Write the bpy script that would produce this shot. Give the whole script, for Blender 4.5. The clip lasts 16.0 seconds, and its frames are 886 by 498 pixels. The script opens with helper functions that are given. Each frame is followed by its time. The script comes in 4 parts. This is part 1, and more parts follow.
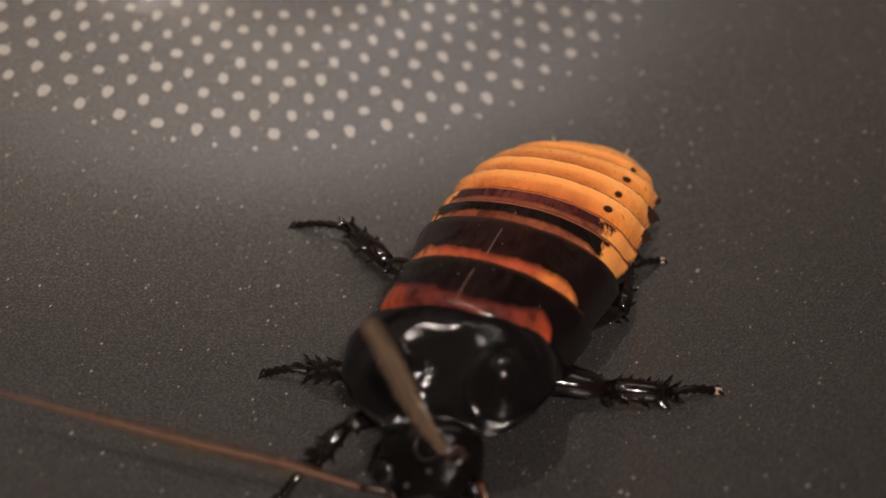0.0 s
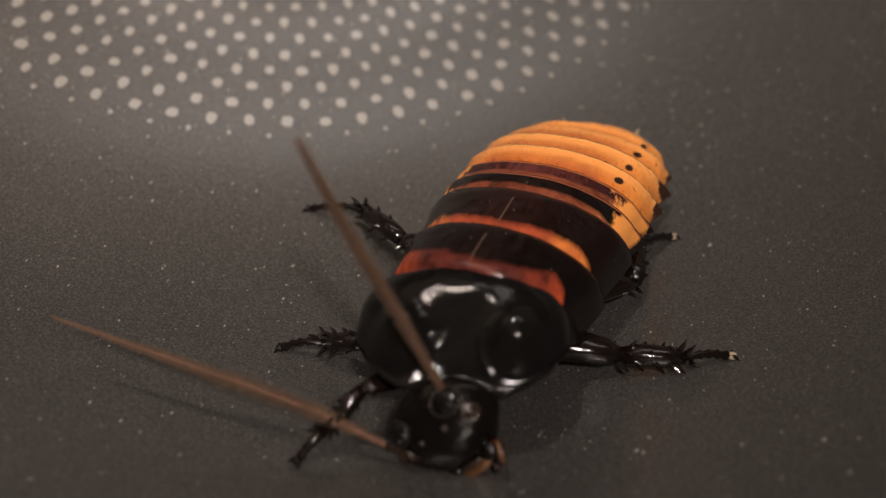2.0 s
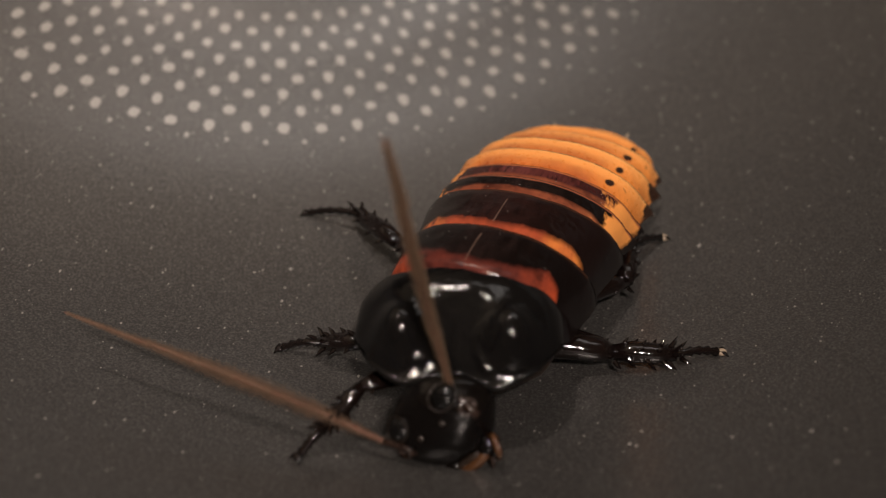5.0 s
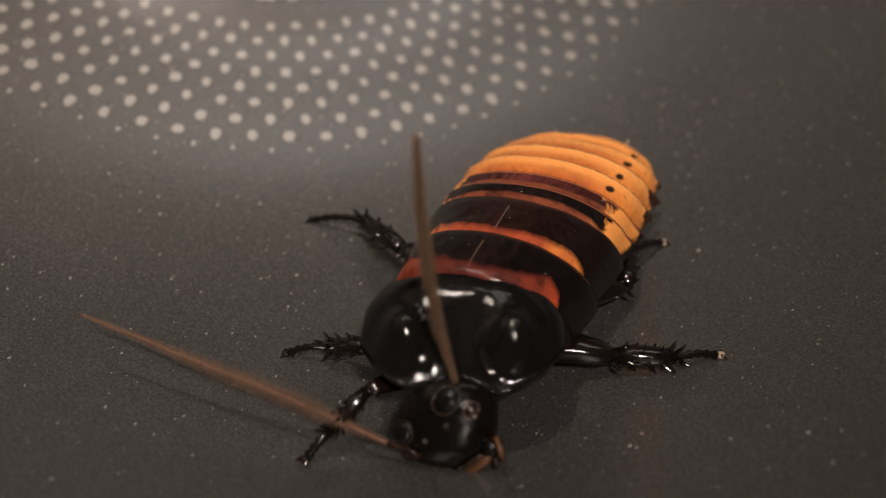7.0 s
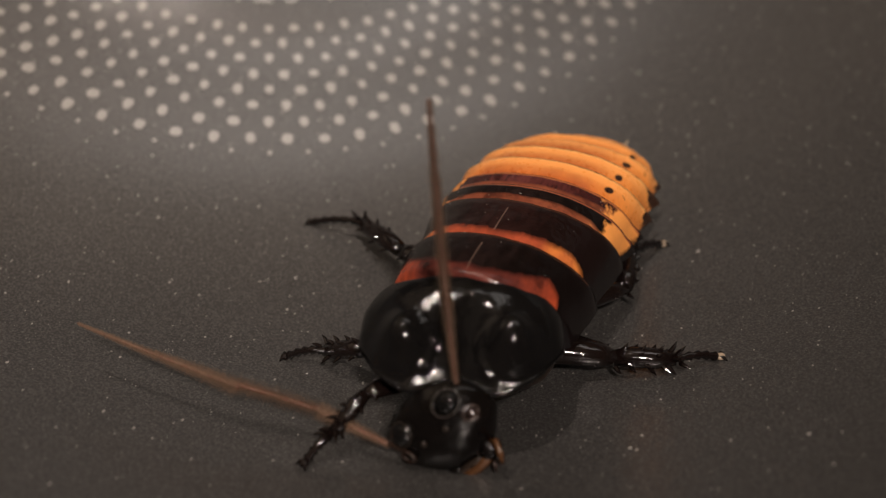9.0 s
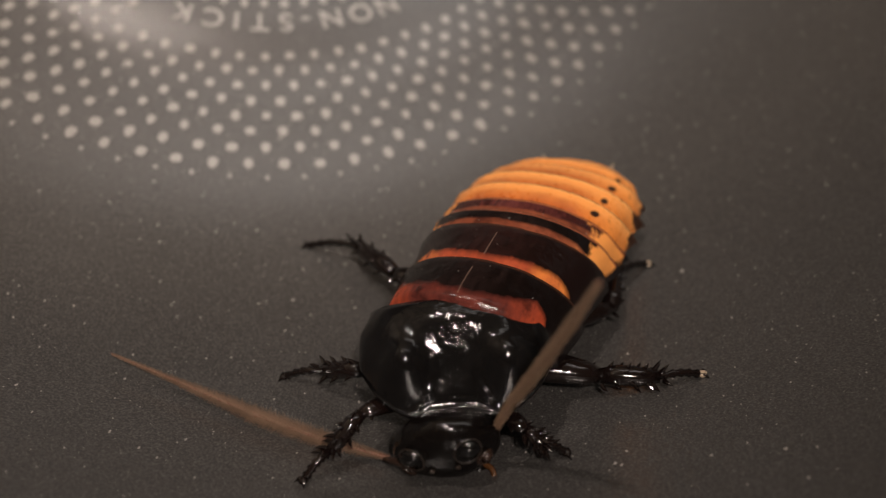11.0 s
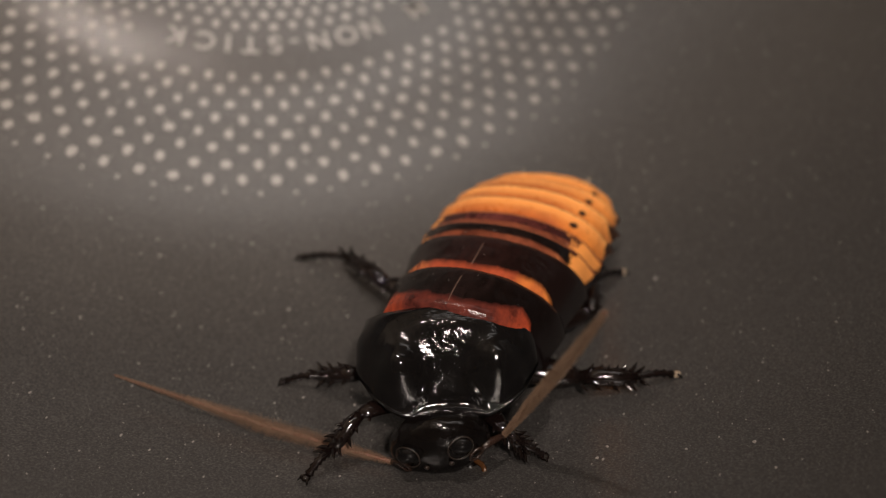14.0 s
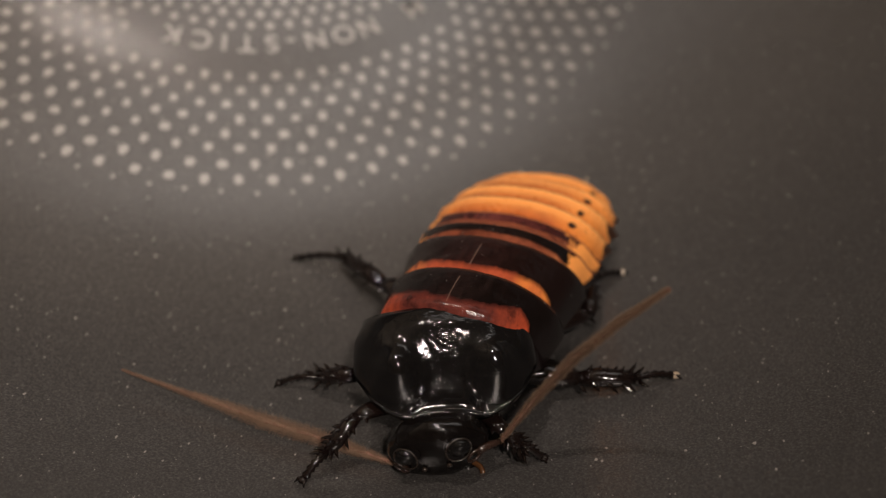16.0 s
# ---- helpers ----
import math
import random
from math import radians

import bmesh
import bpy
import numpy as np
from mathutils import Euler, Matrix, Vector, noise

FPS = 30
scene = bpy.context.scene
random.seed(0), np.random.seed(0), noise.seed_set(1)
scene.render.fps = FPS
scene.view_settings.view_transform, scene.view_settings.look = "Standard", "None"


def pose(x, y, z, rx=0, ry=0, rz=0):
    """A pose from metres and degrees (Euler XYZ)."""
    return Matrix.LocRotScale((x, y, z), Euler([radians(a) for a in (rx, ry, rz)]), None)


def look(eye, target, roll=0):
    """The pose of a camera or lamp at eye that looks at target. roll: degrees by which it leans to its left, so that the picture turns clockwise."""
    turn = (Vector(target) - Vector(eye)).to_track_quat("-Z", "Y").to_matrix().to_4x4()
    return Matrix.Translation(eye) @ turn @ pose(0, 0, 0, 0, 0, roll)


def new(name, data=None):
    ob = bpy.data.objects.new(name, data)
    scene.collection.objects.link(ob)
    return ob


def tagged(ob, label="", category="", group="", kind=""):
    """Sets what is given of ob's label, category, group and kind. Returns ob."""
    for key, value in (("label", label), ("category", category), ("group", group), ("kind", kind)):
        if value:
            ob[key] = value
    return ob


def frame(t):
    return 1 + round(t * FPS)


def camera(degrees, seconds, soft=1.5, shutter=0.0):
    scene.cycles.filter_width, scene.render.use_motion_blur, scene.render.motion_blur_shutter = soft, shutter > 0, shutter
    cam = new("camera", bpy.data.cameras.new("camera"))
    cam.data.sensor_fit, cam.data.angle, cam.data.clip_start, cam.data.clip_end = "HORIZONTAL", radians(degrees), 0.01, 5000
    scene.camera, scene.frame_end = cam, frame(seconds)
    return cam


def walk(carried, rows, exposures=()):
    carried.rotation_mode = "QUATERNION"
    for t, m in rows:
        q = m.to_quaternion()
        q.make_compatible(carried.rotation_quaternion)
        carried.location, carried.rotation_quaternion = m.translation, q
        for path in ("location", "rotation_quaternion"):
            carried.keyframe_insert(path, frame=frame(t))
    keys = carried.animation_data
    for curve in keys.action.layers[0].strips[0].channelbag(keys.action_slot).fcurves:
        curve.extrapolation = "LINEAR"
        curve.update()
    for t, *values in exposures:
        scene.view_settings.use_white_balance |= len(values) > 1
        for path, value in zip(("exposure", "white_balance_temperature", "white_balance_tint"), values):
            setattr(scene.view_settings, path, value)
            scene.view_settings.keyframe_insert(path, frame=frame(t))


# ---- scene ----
cam = camera(42.17, 16.0, soft=1.2, shutter=0.8)
cam.data.dof.use_dof, cam.data.dof.focus_distance, cam.data.dof.aperture_fstop = True, 0.114, 17.0
MM = 0.001


def eye(x, y, z, yaw, pitch, roll):
    """A camera pose from millimetres over the pan's centre, and its turns."""
    return pose(x * MM, y * MM, z * MM, 0, 0, yaw) @ pose(0, 0, 0, 90 + pitch) @ pose(0, 0, 0, 0, 0, roll)


walk(cam, [
    (0.0, eye(49.50, -124.67, 119.91, -0.79, -63.61, 22.31)),
    (0.5, eye(50.42, -128.45, 118.05, 0.81, -62.36, 20.41)),
    (1.0, eye(51.25, -130.04, 117.89, 1.91, -61.96, 19.05)),
    (1.5, eye(51.87, -130.17, 117.95, 2.29, -61.99, 18.65)),
    (2.0, eye(52.06, -130.28, 118.03, 2.23, -62.16, 18.69)),
    (2.5, eye(52.00, -130.22, 117.73, 1.80, -62.23, 19.10)),
    (3.0, eye(52.20, -130.28, 117.45, 1.53, -62.16, 19.35)),
    (3.5, eye(52.57, -130.36, 117.36, 1.58, -62.07, 19.34)),
    (4.0, eye(52.57, -130.73, 117.29, 1.70, -61.87, 19.21)),
    (4.5, eye(52.14, -131.73, 118.37, 1.73, -61.55, 18.85)),
    (7.0, eye(52.04, -133.23, 121.67, 2.22, -61.35, 18.01)),
    (7.5, eye(52.18, -133.20, 121.46, 2.37, -61.32, 17.84)),
    (8.0, eye(52.26, -132.92, 121.37, 2.37, -61.33, 17.79)),
    (10.5, eye(51.91, -133.03, 123.17, 2.16, -61.11, 17.50)),
    (11.0, eye(52.08, -133.82, 126.20, 2.13, -60.80, 17.43)),
    (11.5, eye(51.62, -136.37, 129.58, 1.71, -60.31, 17.70)),
    (12.0, eye(51.59, -137.18, 130.08, 0.99, -59.87, 18.07)),
    (12.5, eye(50.63, -138.16, 132.07, 0.00, -59.58, 18.85)),
    (13.0, eye(50.59, -138.57, 132.43, -0.40, -59.47, 19.18)),
    (13.5, eye(50.36, -138.52, 132.45, -0.57, -59.59, 19.31)),
    (14.0, eye(50.08, -138.20, 132.42, -0.50, -59.78, 19.17)),
    (14.5, eye(49.92, -138.24, 132.46, -0.46, -59.69, 19.21)),
    (15.0, eye(49.64, -138.31, 132.08, -0.65, -59.70, 19.33)),
    (15.5, eye(49.84, -138.13, 131.47, -0.60, -59.75, 19.28)),
    (16.0, eye(49.93, -137.83, 131.69, -0.84, -59.71, 19.47)),
])

# ---- light ----
world = bpy.data.worlds.new("room_dark")
world.use_nodes = True
world.node_tree.nodes["Background"].inputs[0].default_value = (0.5, 0.45, 0.4, 1)
world.node_tree.nodes["Background"].inputs[1].default_value = 0.02
scene.world = world
scene.view_settings.exposure = 0.0

# two warm spots in the hood over the pan, a soft cooler unseen panel added behind it for the sheen, and a dim lamp
# added in the corner of the room as fill
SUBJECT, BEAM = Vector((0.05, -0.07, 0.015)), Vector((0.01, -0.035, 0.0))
LAMPS = (
    ("hood_spot", (-0.42, 0.25, 0.87), 0.62, 0.028, 0.028, 0.062, 28, (1.0, 0.85, 0.75)),
    ("hood_spot", (0.06, -0.28, 0.96), 0.62, 0.045, 0.045, 0.135, 28, (1.0, 0.85, 0.75)),
    # added panel without a fixture, set where the coating mirrors it
    ("sheen_panel", (-0.06, 0.63, 0.765), 0.75, 0.52, 0.11, 0.128, 90, (1.0, 0.93, 0.88)),
)
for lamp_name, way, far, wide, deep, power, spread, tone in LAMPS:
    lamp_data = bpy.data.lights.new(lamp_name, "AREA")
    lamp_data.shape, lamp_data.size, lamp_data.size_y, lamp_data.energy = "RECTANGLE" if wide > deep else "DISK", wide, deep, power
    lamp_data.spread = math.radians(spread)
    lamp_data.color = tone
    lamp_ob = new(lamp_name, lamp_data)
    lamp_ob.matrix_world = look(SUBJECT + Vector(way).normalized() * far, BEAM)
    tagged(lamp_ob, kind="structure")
# unseen lamp added to bounce even fill off the ceiling into the shadows
room_data = bpy.data.lights.new("fill_lamp", "AREA")
room_data.shape, room_data.size, room_data.energy = "DISK", 0.5, 12.0
room_data.color = (1.0, 0.86, 0.75)
room_ob = new("fill_lamp", room_data)
room_ob.matrix_world = look((-1.4, 0.6, 0.5), (-1.4, 0.6, 1.9))
tagged(room_ob, kind="structure")


# ---- materials ----
def material(name, rough=0.5, metal=0.0, coat=0.0):
    m = bpy.data.materials.new(name)
    m.use_nodes = True
    nt = m.node_tree
    b = nt.nodes["Principled BSDF"]
    b.inputs["Roughness"].default_value, b.inputs["Metallic"].default_value = rough, metal
    b.inputs["Coat Weight"].default_value = coat
    b.inputs["Coat Roughness"].default_value = 0.08
    return m, nt, b


def node(nt, kind, links=None, **values):
    n = nt.nodes.new(kind)
    for key, value in values.items():
        if key in n.inputs.keys():
            n.inputs[key].default_value = value
        else:
            setattr(n, key, value)
    for key, source in (links or {}).items():
        nt.links.new(source, n.inputs[key])
    return n


def noise_at(nt, coord, scale, detail=4.0, rough=0.6):
    n = node(nt, "ShaderNodeTexNoise", {"Vector": coord}, Detail=detail, Roughness=rough)
    n.inputs["Scale"].default_value = scale
    return n.outputs["Fac"]


def ramp(nt, source, stops, mode="LINEAR"):
    n = node(nt, "ShaderNodeValToRGB", {"Fac": source})
    n.color_ramp.interpolation = mode
    el = n.color_ramp.elements
    while len(el) < len(stops):
        el.new(0.5)
    for e, (p, c) in zip(el, stops):
        e.position = p
        e.color = (c, c, c, 1) if isinstance(c, (int, float)) else (*c, 1)
    return n.outputs["Color"]


def math_node(nt, op, a, b=None, c=None):
    n = nt.nodes.new("ShaderNodeMath")
    n.operation = op
    for i, v in enumerate((a, b, c)):
        if v is None:
            continue
        if isinstance(v, (int, float)):
            n.inputs[i].default_value = v
        else:
            nt.links.new(v, n.inputs[i])
    return n.outputs[0]


def mix_colour(nt, fac, a, b):
    n = nt.nodes.new("ShaderNodeMix")
    n.data_type = "RGBA"
    if isinstance(fac, (int, float)):
        n.inputs[0].default_value = fac
    else:
        nt.links.new(fac, n.inputs[0])
    for i, v in ((6, a), (7, b)):
        if isinstance(v, tuple):
            n.inputs[i].default_value = (*v, 1)
        else:
            nt.links.new(v, n.inputs[i])
    return n.outputs[2]


def bump(nt, b, height, strength, distance):
    n = node(nt, "ShaderNodeBump", {"Height": height}, Strength=strength, Distance=distance)
    nt.links.new(n.outputs[0], b.inputs["Normal"])
    return n


def object_coords(nt):
    return nt.nodes.new("ShaderNodeTexCoord").outputs["Object"]


def coating_material():
    m, nt, b = material("nonstick_coating", 0.42)
    co = object_coords(nt)
    grain = noise_at(nt, co, 4200, 3, 0.75)
    cloud = noise_at(nt, co, 45, 4, 0.6)
    base = mix_colour(nt, cloud, (0.016, 0.0152, 0.0146), (0.026, 0.0247, 0.0237))
    base = mix_colour(nt, ramp(nt, grain, [(0.45, 0.0), (0.72, 1.0)]), base, (0.085, 0.081, 0.077))
    nt.links.new(base, b.inputs["Base Color"])
    nt.links.new(math_node(nt, "MULTIPLY_ADD", cloud, 0.1, 0.45), b.inputs["Roughness"])
    b.inputs["Coat Weight"].default_value, b.inputs["Coat Roughness"].default_value = 0.85, 0.18
    b.inputs["Coat IOR"].default_value = 1.72
    b.inputs["Specular IOR Level"].default_value = 0.2
    bump(nt, b, math_node(nt, "ADD", grain, math_node(nt, "MULTIPLY", cloud, 0.5)), 0.4, 0.00009)
    flake = node(nt, "ShaderNodeBump", {"Height": noise_at(nt, co, 2900, 2, 0.7)}, Strength=0.4, Distance=0.00009)
    nt.links.new(flake.outputs[0], b.inputs["Coat Normal"])
    return m


def print_material():
    m, nt, b = material("printed_dots", 0.5)
    b.inputs["Coat Weight"].default_value, b.inputs["Coat Roughness"].default_value = 0.85, 0.18
    b.inputs["Coat IOR"].default_value = 1.72
    co = object_coords(nt)
    n = noise_at(nt, co, 1500, 3)
    nt.links.new(mix_colour(nt, n, (0.13, 0.122, 0.112), (0.21, 0.197, 0.18)), b.inputs["Base Color"])
    bump(nt, b, n, 0.3, 0.00008)
    return m


def chitin(name, dark, light, rough=0.16, grain=900, depth=0.00012, gloss=0.5):
    m, nt, b = material(name, rough)
    b.inputs["Specular IOR Level"].default_value = gloss
    co = object_coords(nt)
    n1, n2 = noise_at(nt, co, grain, 4), noise_at(nt, co, grain / 6, 3)
    nt.links.new(mix_colour(nt, n2, dark, light), b.inputs["Base Color"])
    nt.links.new(math_node(nt, "MULTIPLY_ADD", n1, rough * 0.8, rough * 0.6), b.inputs["Roughness"])
    bump(nt, b, math_node(nt, "ADD", n1, math_node(nt, "MULTIPLY", n2, 1.5)), 0.5, depth)
    return m


def plate_material(name, front, back, edge, side_dark, flank=None, spot=False, marked=False, rim=None, ragged=0.1, line=True, gloss=0.3):
    """A back plate: the colours `front` give way to `back` at a length that `edge` names for widths from the middle outward;
    `side_dark` darkens the flanks from that width on, `flank` colours them before."""
    m, nt, b = material(name, 0.3, 0.0, 0.0)
    co = object_coords(nt)
    uv = nt.nodes.new("ShaderNodeUVMap")
    sep = node(nt, "ShaderNodeSeparateXYZ", {"Vector": uv.outputs[0]})
    across = math_node(nt, "ABSOLUTE", math_node(nt, "SUBTRACT", math_node(nt, "MULTIPLY", sep.outputs[0], 2.0), 1.0))
    along = sep.outputs[1]
    stretch = node(nt, "ShaderNodeMapping", {"Vector": co})
    stretch.inputs["Scale"].default_value = (1.0, 0.45, 1.0)
    wob = math_node(nt, "SUBTRACT", noise_at(nt, stretch.outputs[0], 330, 6, 0.6), 0.5)
    blotch = noise_at(nt, co, 420, 5, 0.65)
    fine = noise_at(nt, co, 1500, 4, 0.6)
    grainy = node(nt, "ShaderNodeMapping", {"Vector": co})
    grainy.inputs["Scale"].default_value = (2.4, 0.5, 1.0)
    streak = noise_at(nt, grainy.outputs[0], 700, 4, 0.6)
    limit = ramp(nt, across, edge)
    pos = math_node(nt, "SUBTRACT", math_node(nt, "ADD", along, math_node(nt, "MULTIPLY", wob, ragged * 2)), limit)
    blend = ramp(nt, math_node(nt, "ADD", pos, 0.5), [(0.46, 0.0), (0.55, 1.0)])
    rich = mix_colour(nt, ramp(nt, blotch, [(0.32, 0.0), (0.66, 1.0)]), front[0], front[1])
    rich = mix_colour(nt, ramp(nt, math_node(nt, "ADD", across, math_node(nt, "MULTIPLY", wob, 0.6)), [(0.28, 0.0), (0.66, 1.0)]), rich, front[2])
    rich = mix_colour(nt, ramp(nt, streak, [(0.36, 0.34), (0.56, 0.0)]), rich, front[0])
    if not spot:
        clot = ramp(nt, math_node(nt, "ADD", math_node(nt, "MULTIPLY", wob, 1.2), blotch), [(0.28, 0.5), (0.42, 0.0)])
        rich = mix_colour(nt, clot, rich, back)
    # hind colour tripled towards the middle, in part a painted-in sheen
    rear = mix_colour(nt, ramp(nt, math_node(nt, "ADD", math_node(nt, "MULTIPLY", across, 0.8), streak), [(0.42, 0.0), (0.75, 1.0)]), tuple(3.0 * c for c in back), back) if not spot else back
    if spot:
        blend = ramp(nt, math_node(nt, "ADD", along, math_node(nt, "MULTIPLY", wob, 0.14)), [(0.4, 0.0), (0.62, 0.3), (0.76, 0.8), (0.95, 1.0)])
    col = mix_colour(nt, blend, rich, rear)
    if flank:
        out = math_node(nt, "ADD", math_node(nt, "MULTIPLY_ADD", blotch, 0.9, -0.45), math_node(nt, "ADD", across, math_node(nt, "MULTIPLY", wob, 0.6)))
        col = mix_colour(nt, ramp(nt, out, [(flank[0] - 0.06, 0.0), (flank[0] + 0.06, 1.0)]), col, flank[1])
    if rim:
        col = mix_colour(nt, ramp(nt, along, [(0.885, 0.0), (0.925, 1.0)]), col, rim)
    # dark brown hind edge: the overlap's shadow line put into the colour
    col = mix_colour(nt, ramp(nt, along, [(0.955, 0.0), (0.975, 1.0)]), col, (0.05, 0.015, 0.006))
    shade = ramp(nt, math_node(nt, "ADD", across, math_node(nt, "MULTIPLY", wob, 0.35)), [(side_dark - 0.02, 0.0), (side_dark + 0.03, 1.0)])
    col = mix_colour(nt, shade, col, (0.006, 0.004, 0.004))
    if spot:
        tip = math_node(nt, "MULTIPLY", math_node(nt, "GREATER_THAN", math_node(nt, "ADD", across, wob), 0.93), math_node(nt, "GREATER_THAN", along, 0.74))
        col = mix_colour(nt, tip, col, (0.03, 0.012, 0.006))
    if marked:
        du = math_node(nt, "MULTIPLY", math_node(nt, "SUBTRACT", across, 0.5), 15.0)
        dv = math_node(nt, "MULTIPLY", math_node(nt, "SUBTRACT", along, 0.62), 6.0)
        d2 = math_node(nt, "ADD", math_node(nt, "MULTIPLY", du, du), math_node(nt, "MULTIPLY", dv, dv))
        d2 = math_node(nt, "ADD", d2, math_node(nt, "MULTIPLY", wob, 0.6))
        one_side = math_node(nt, "LESS_THAN", sep.outputs[0], 0.5)
        col = mix_colour(nt, math_node(nt, "MULTIPLY", one_side, ramp(nt, d2, [(0.22, 1.0), (0.42, 0.0)])), col, (0.02, 0.008, 0.005))
        specks = ramp(nt, noise_at(nt, co, 1100, 1), [(0.68, 0.0), (0.76, 0.7)])
        col = mix_colour(nt, math_node(nt, "MULTIPLY", specks, math_node(nt, "GREATER_THAN", across, 0.45)), col, (0.12, 0.04, 0.012))
    if line:
        mid = math_node(nt, "LESS_THAN", across, math_node(nt, "MULTIPLY_ADD", wob, 0.006, 0.0032))
        mid = math_node(nt, "MULTIPLY", mid, math_node(nt, "MULTIPLY", math_node(nt, "GREATER_THAN", along, 0.4), math_node(nt, "LESS_THAN", along, 0.84)))
        col = mix_colour(nt, math_node(nt, "MULTIPLY", mid, 0.3), col, (0.2, 0.13, 0.1))
    nt.links.new(col, b.inputs["Base Color"])
    nt.links.new(math_node(nt, "MULTIPLY_ADD", fine, 0.26, 0.17 if spot else 0.06), b.inputs["Roughness"])
    b.inputs["Specular IOR Level"].default_value = gloss
    relief = math_node(nt, "ADD", math_node(nt, "MULTIPLY", fine, 0.8), math_node(nt, "ADD", wob, streak))
    bump(nt, b, relief, 0.6, 0.0001)
    return m


COATING = coating_material()
PRINT = print_material()
BLACK = chitin("black_chitin", (0.0016, 0.0016, 0.0017), (0.0055, 0.005, 0.005), 0.07, 2300, 0.00006, 0.34)
LEG = chitin("leg_chitin", (0.002, 0.0015, 0.0015), (0.008, 0.0045, 0.0038), 0.09, 1500, 0.0001, 0.5)
BELLY = chitin("belly_chitin", (0.008, 0.005, 0.004), (0.03, 0.016, 0.009), 0.35)
HEAD = chitin("head_chitin", (0.0014, 0.0012, 0.0012), (0.004, 0.003, 0.0027), 0.13, 1100, 0.00012, 0.3)
AMBER = chitin("amber_mouth", (0.03, 0.012, 0.005), (0.085, 0.037, 0.014), 0.25)
SOCKET = chitin("socket_horn", (0.008, 0.0045, 0.003), (0.026, 0.013, 0.009), 0.25, 1800)
RIM = chitin("rim_horn", (0.008, 0.005, 0.004), (0.024, 0.016, 0.011), 0.3)
PALE = chitin("pale_horn", (0.2, 0.15, 0.1), (0.36, 0.28, 0.2), 0.4)
FEELER = chitin("feeler_horn", (0.07, 0.024, 0.015), (0.17, 0.058, 0.034), 0.5, 1500)
HAIR = chitin("feeler_hair", (0.18, 0.11, 0.07), (0.33, 0.22, 0.15), 0.7, 1500)
DARK_FEELER = chitin("dark_feeler_horn", (0.045, 0.02, 0.012), (0.12, 0.05, 0.03), 0.5, 1500)
DARK_HAIR = chitin("dark_feeler_hair", (0.09, 0.055, 0.032), (0.17, 0.105, 0.065), 0.7, 1500)
DUST = chitin("pale_dust", (0.09, 0.085, 0.08), (0.27, 0.25, 0.23), 0.5, 2000)
WALL = material("plain_wall", 0.9)[0]
WALL.node_tree.nodes["Principled BSDF"].inputs["Base Color"].default_value = (0.6, 0.54, 0.46, 1)
COUNTER = chitin("counter_stone", (0.03, 0.03, 0.03), (0.06, 0.055, 0.05), 0.4, 300)

RED = ((0.045, 0.012, 0.01), (0.1, 0.022, 0.015), (0.36, 0.058, 0.021))
ORANGE = ((0.18, 0.035, 0.018), (0.34, 0.066, 0.026), (0.66, 0.22, 0.045))
MAROON = ((0.1, 0.025, 0.014), (0.19, 0.055, 0.026), (0.26, 0.085, 0.034))
GOLD = ((0.27, 0.06, 0.014), (0.43, 0.11, 0.022), (0.68, 0.225, 0.042))
GOLD_BACK = (0.74, 0.3, 0.078)
INK = (0.0038, 0.0022, 0.002)


# ---- builders ----
def part(name, bm, mat, parent, label="", smooth=True):
    """Links a bmesh in millimetres as one mesh object under a thing or a part."""
    bmesh.ops.scale(bm, vec=(MM, MM, MM), verts=bm.verts)
    me = bpy.data.meshes.new(name)
    bm.to_mesh(me)
    bm.free()
    me.materials.append(mat)
    if smooth:
        for p in me.polygons:
            p.use_smooth = True
    ob = new(name, me)
    ob.parent = parent
    return tagged(ob, label)


def grid(bm, points, closed=False, uv=None):
    """A sheet of quads over rows of points; returns the vertices."""
    rows = [[bm.verts.new(p) for p in row] for row in points]
    layer = bm.loops.layers.uv.verify() if uv else None
    n = len(rows[0])
    for i in range(len(rows) - 1):
        for j in range(n if closed else n - 1):
            a, b_, c, d = rows[i][j], rows[i][(j + 1) % n], rows[i + 1][(j + 1) % n], rows[i + 1][j]
            f = bm.faces.new((a, b_, c, d))
            if layer:
                jj = ((i, j), (i, j + 1), (i + 1, j + 1), (i + 1, j))
                for loop, (ri, rj) in zip(f.loops, jj):
                    loop[layer].uv = uv[ri][rj % n]
    return rows


def tube(bm, path, radii, sides=10, squash=1.0):
    """A round bar along a path of points, closed at both ends."""
    path = [Vector(p) for p in path]
    rows = []
    side = None
    for i, p in enumerate(path):
        d = (path[min(i + 1, len(path) - 1)] - path[max(i - 1, 0)]).normalized()
        if side is None:
            side = d.cross(Vector((0, 0, 1)) if abs(d.z) < 0.9 else Vector((1, 0, 0))).normalized()
        side = (side - d * side.dot(d)).normalized()
        up = side.cross(d)
        r = radii[i]
        rows.append([p + side * math.cos(a) * r + up * math.sin(a) * r * squash for a in (2 * math.pi * k / sides for k in range(sides))])
    vs = grid(bm, rows, closed=True)
    bm.faces.new(list(reversed(vs[0])))
    bm.faces.new(vs[-1])


def smooth_curve(table, x):
    """A smooth value between the rows (x, value) of a table."""
    if x <= table[0][0]:
        return table[0][1]
    for (x0, v0), (x1, v1) in zip(table, table[1:]):
        if x <= x1:
            s = (x - x0) / (x1 - x0)
            s = s * s * (3 - 2 * s) * 0.5 + s * 0.5
            return v0 + (v1 - v0) * s
    return table[-1][1]


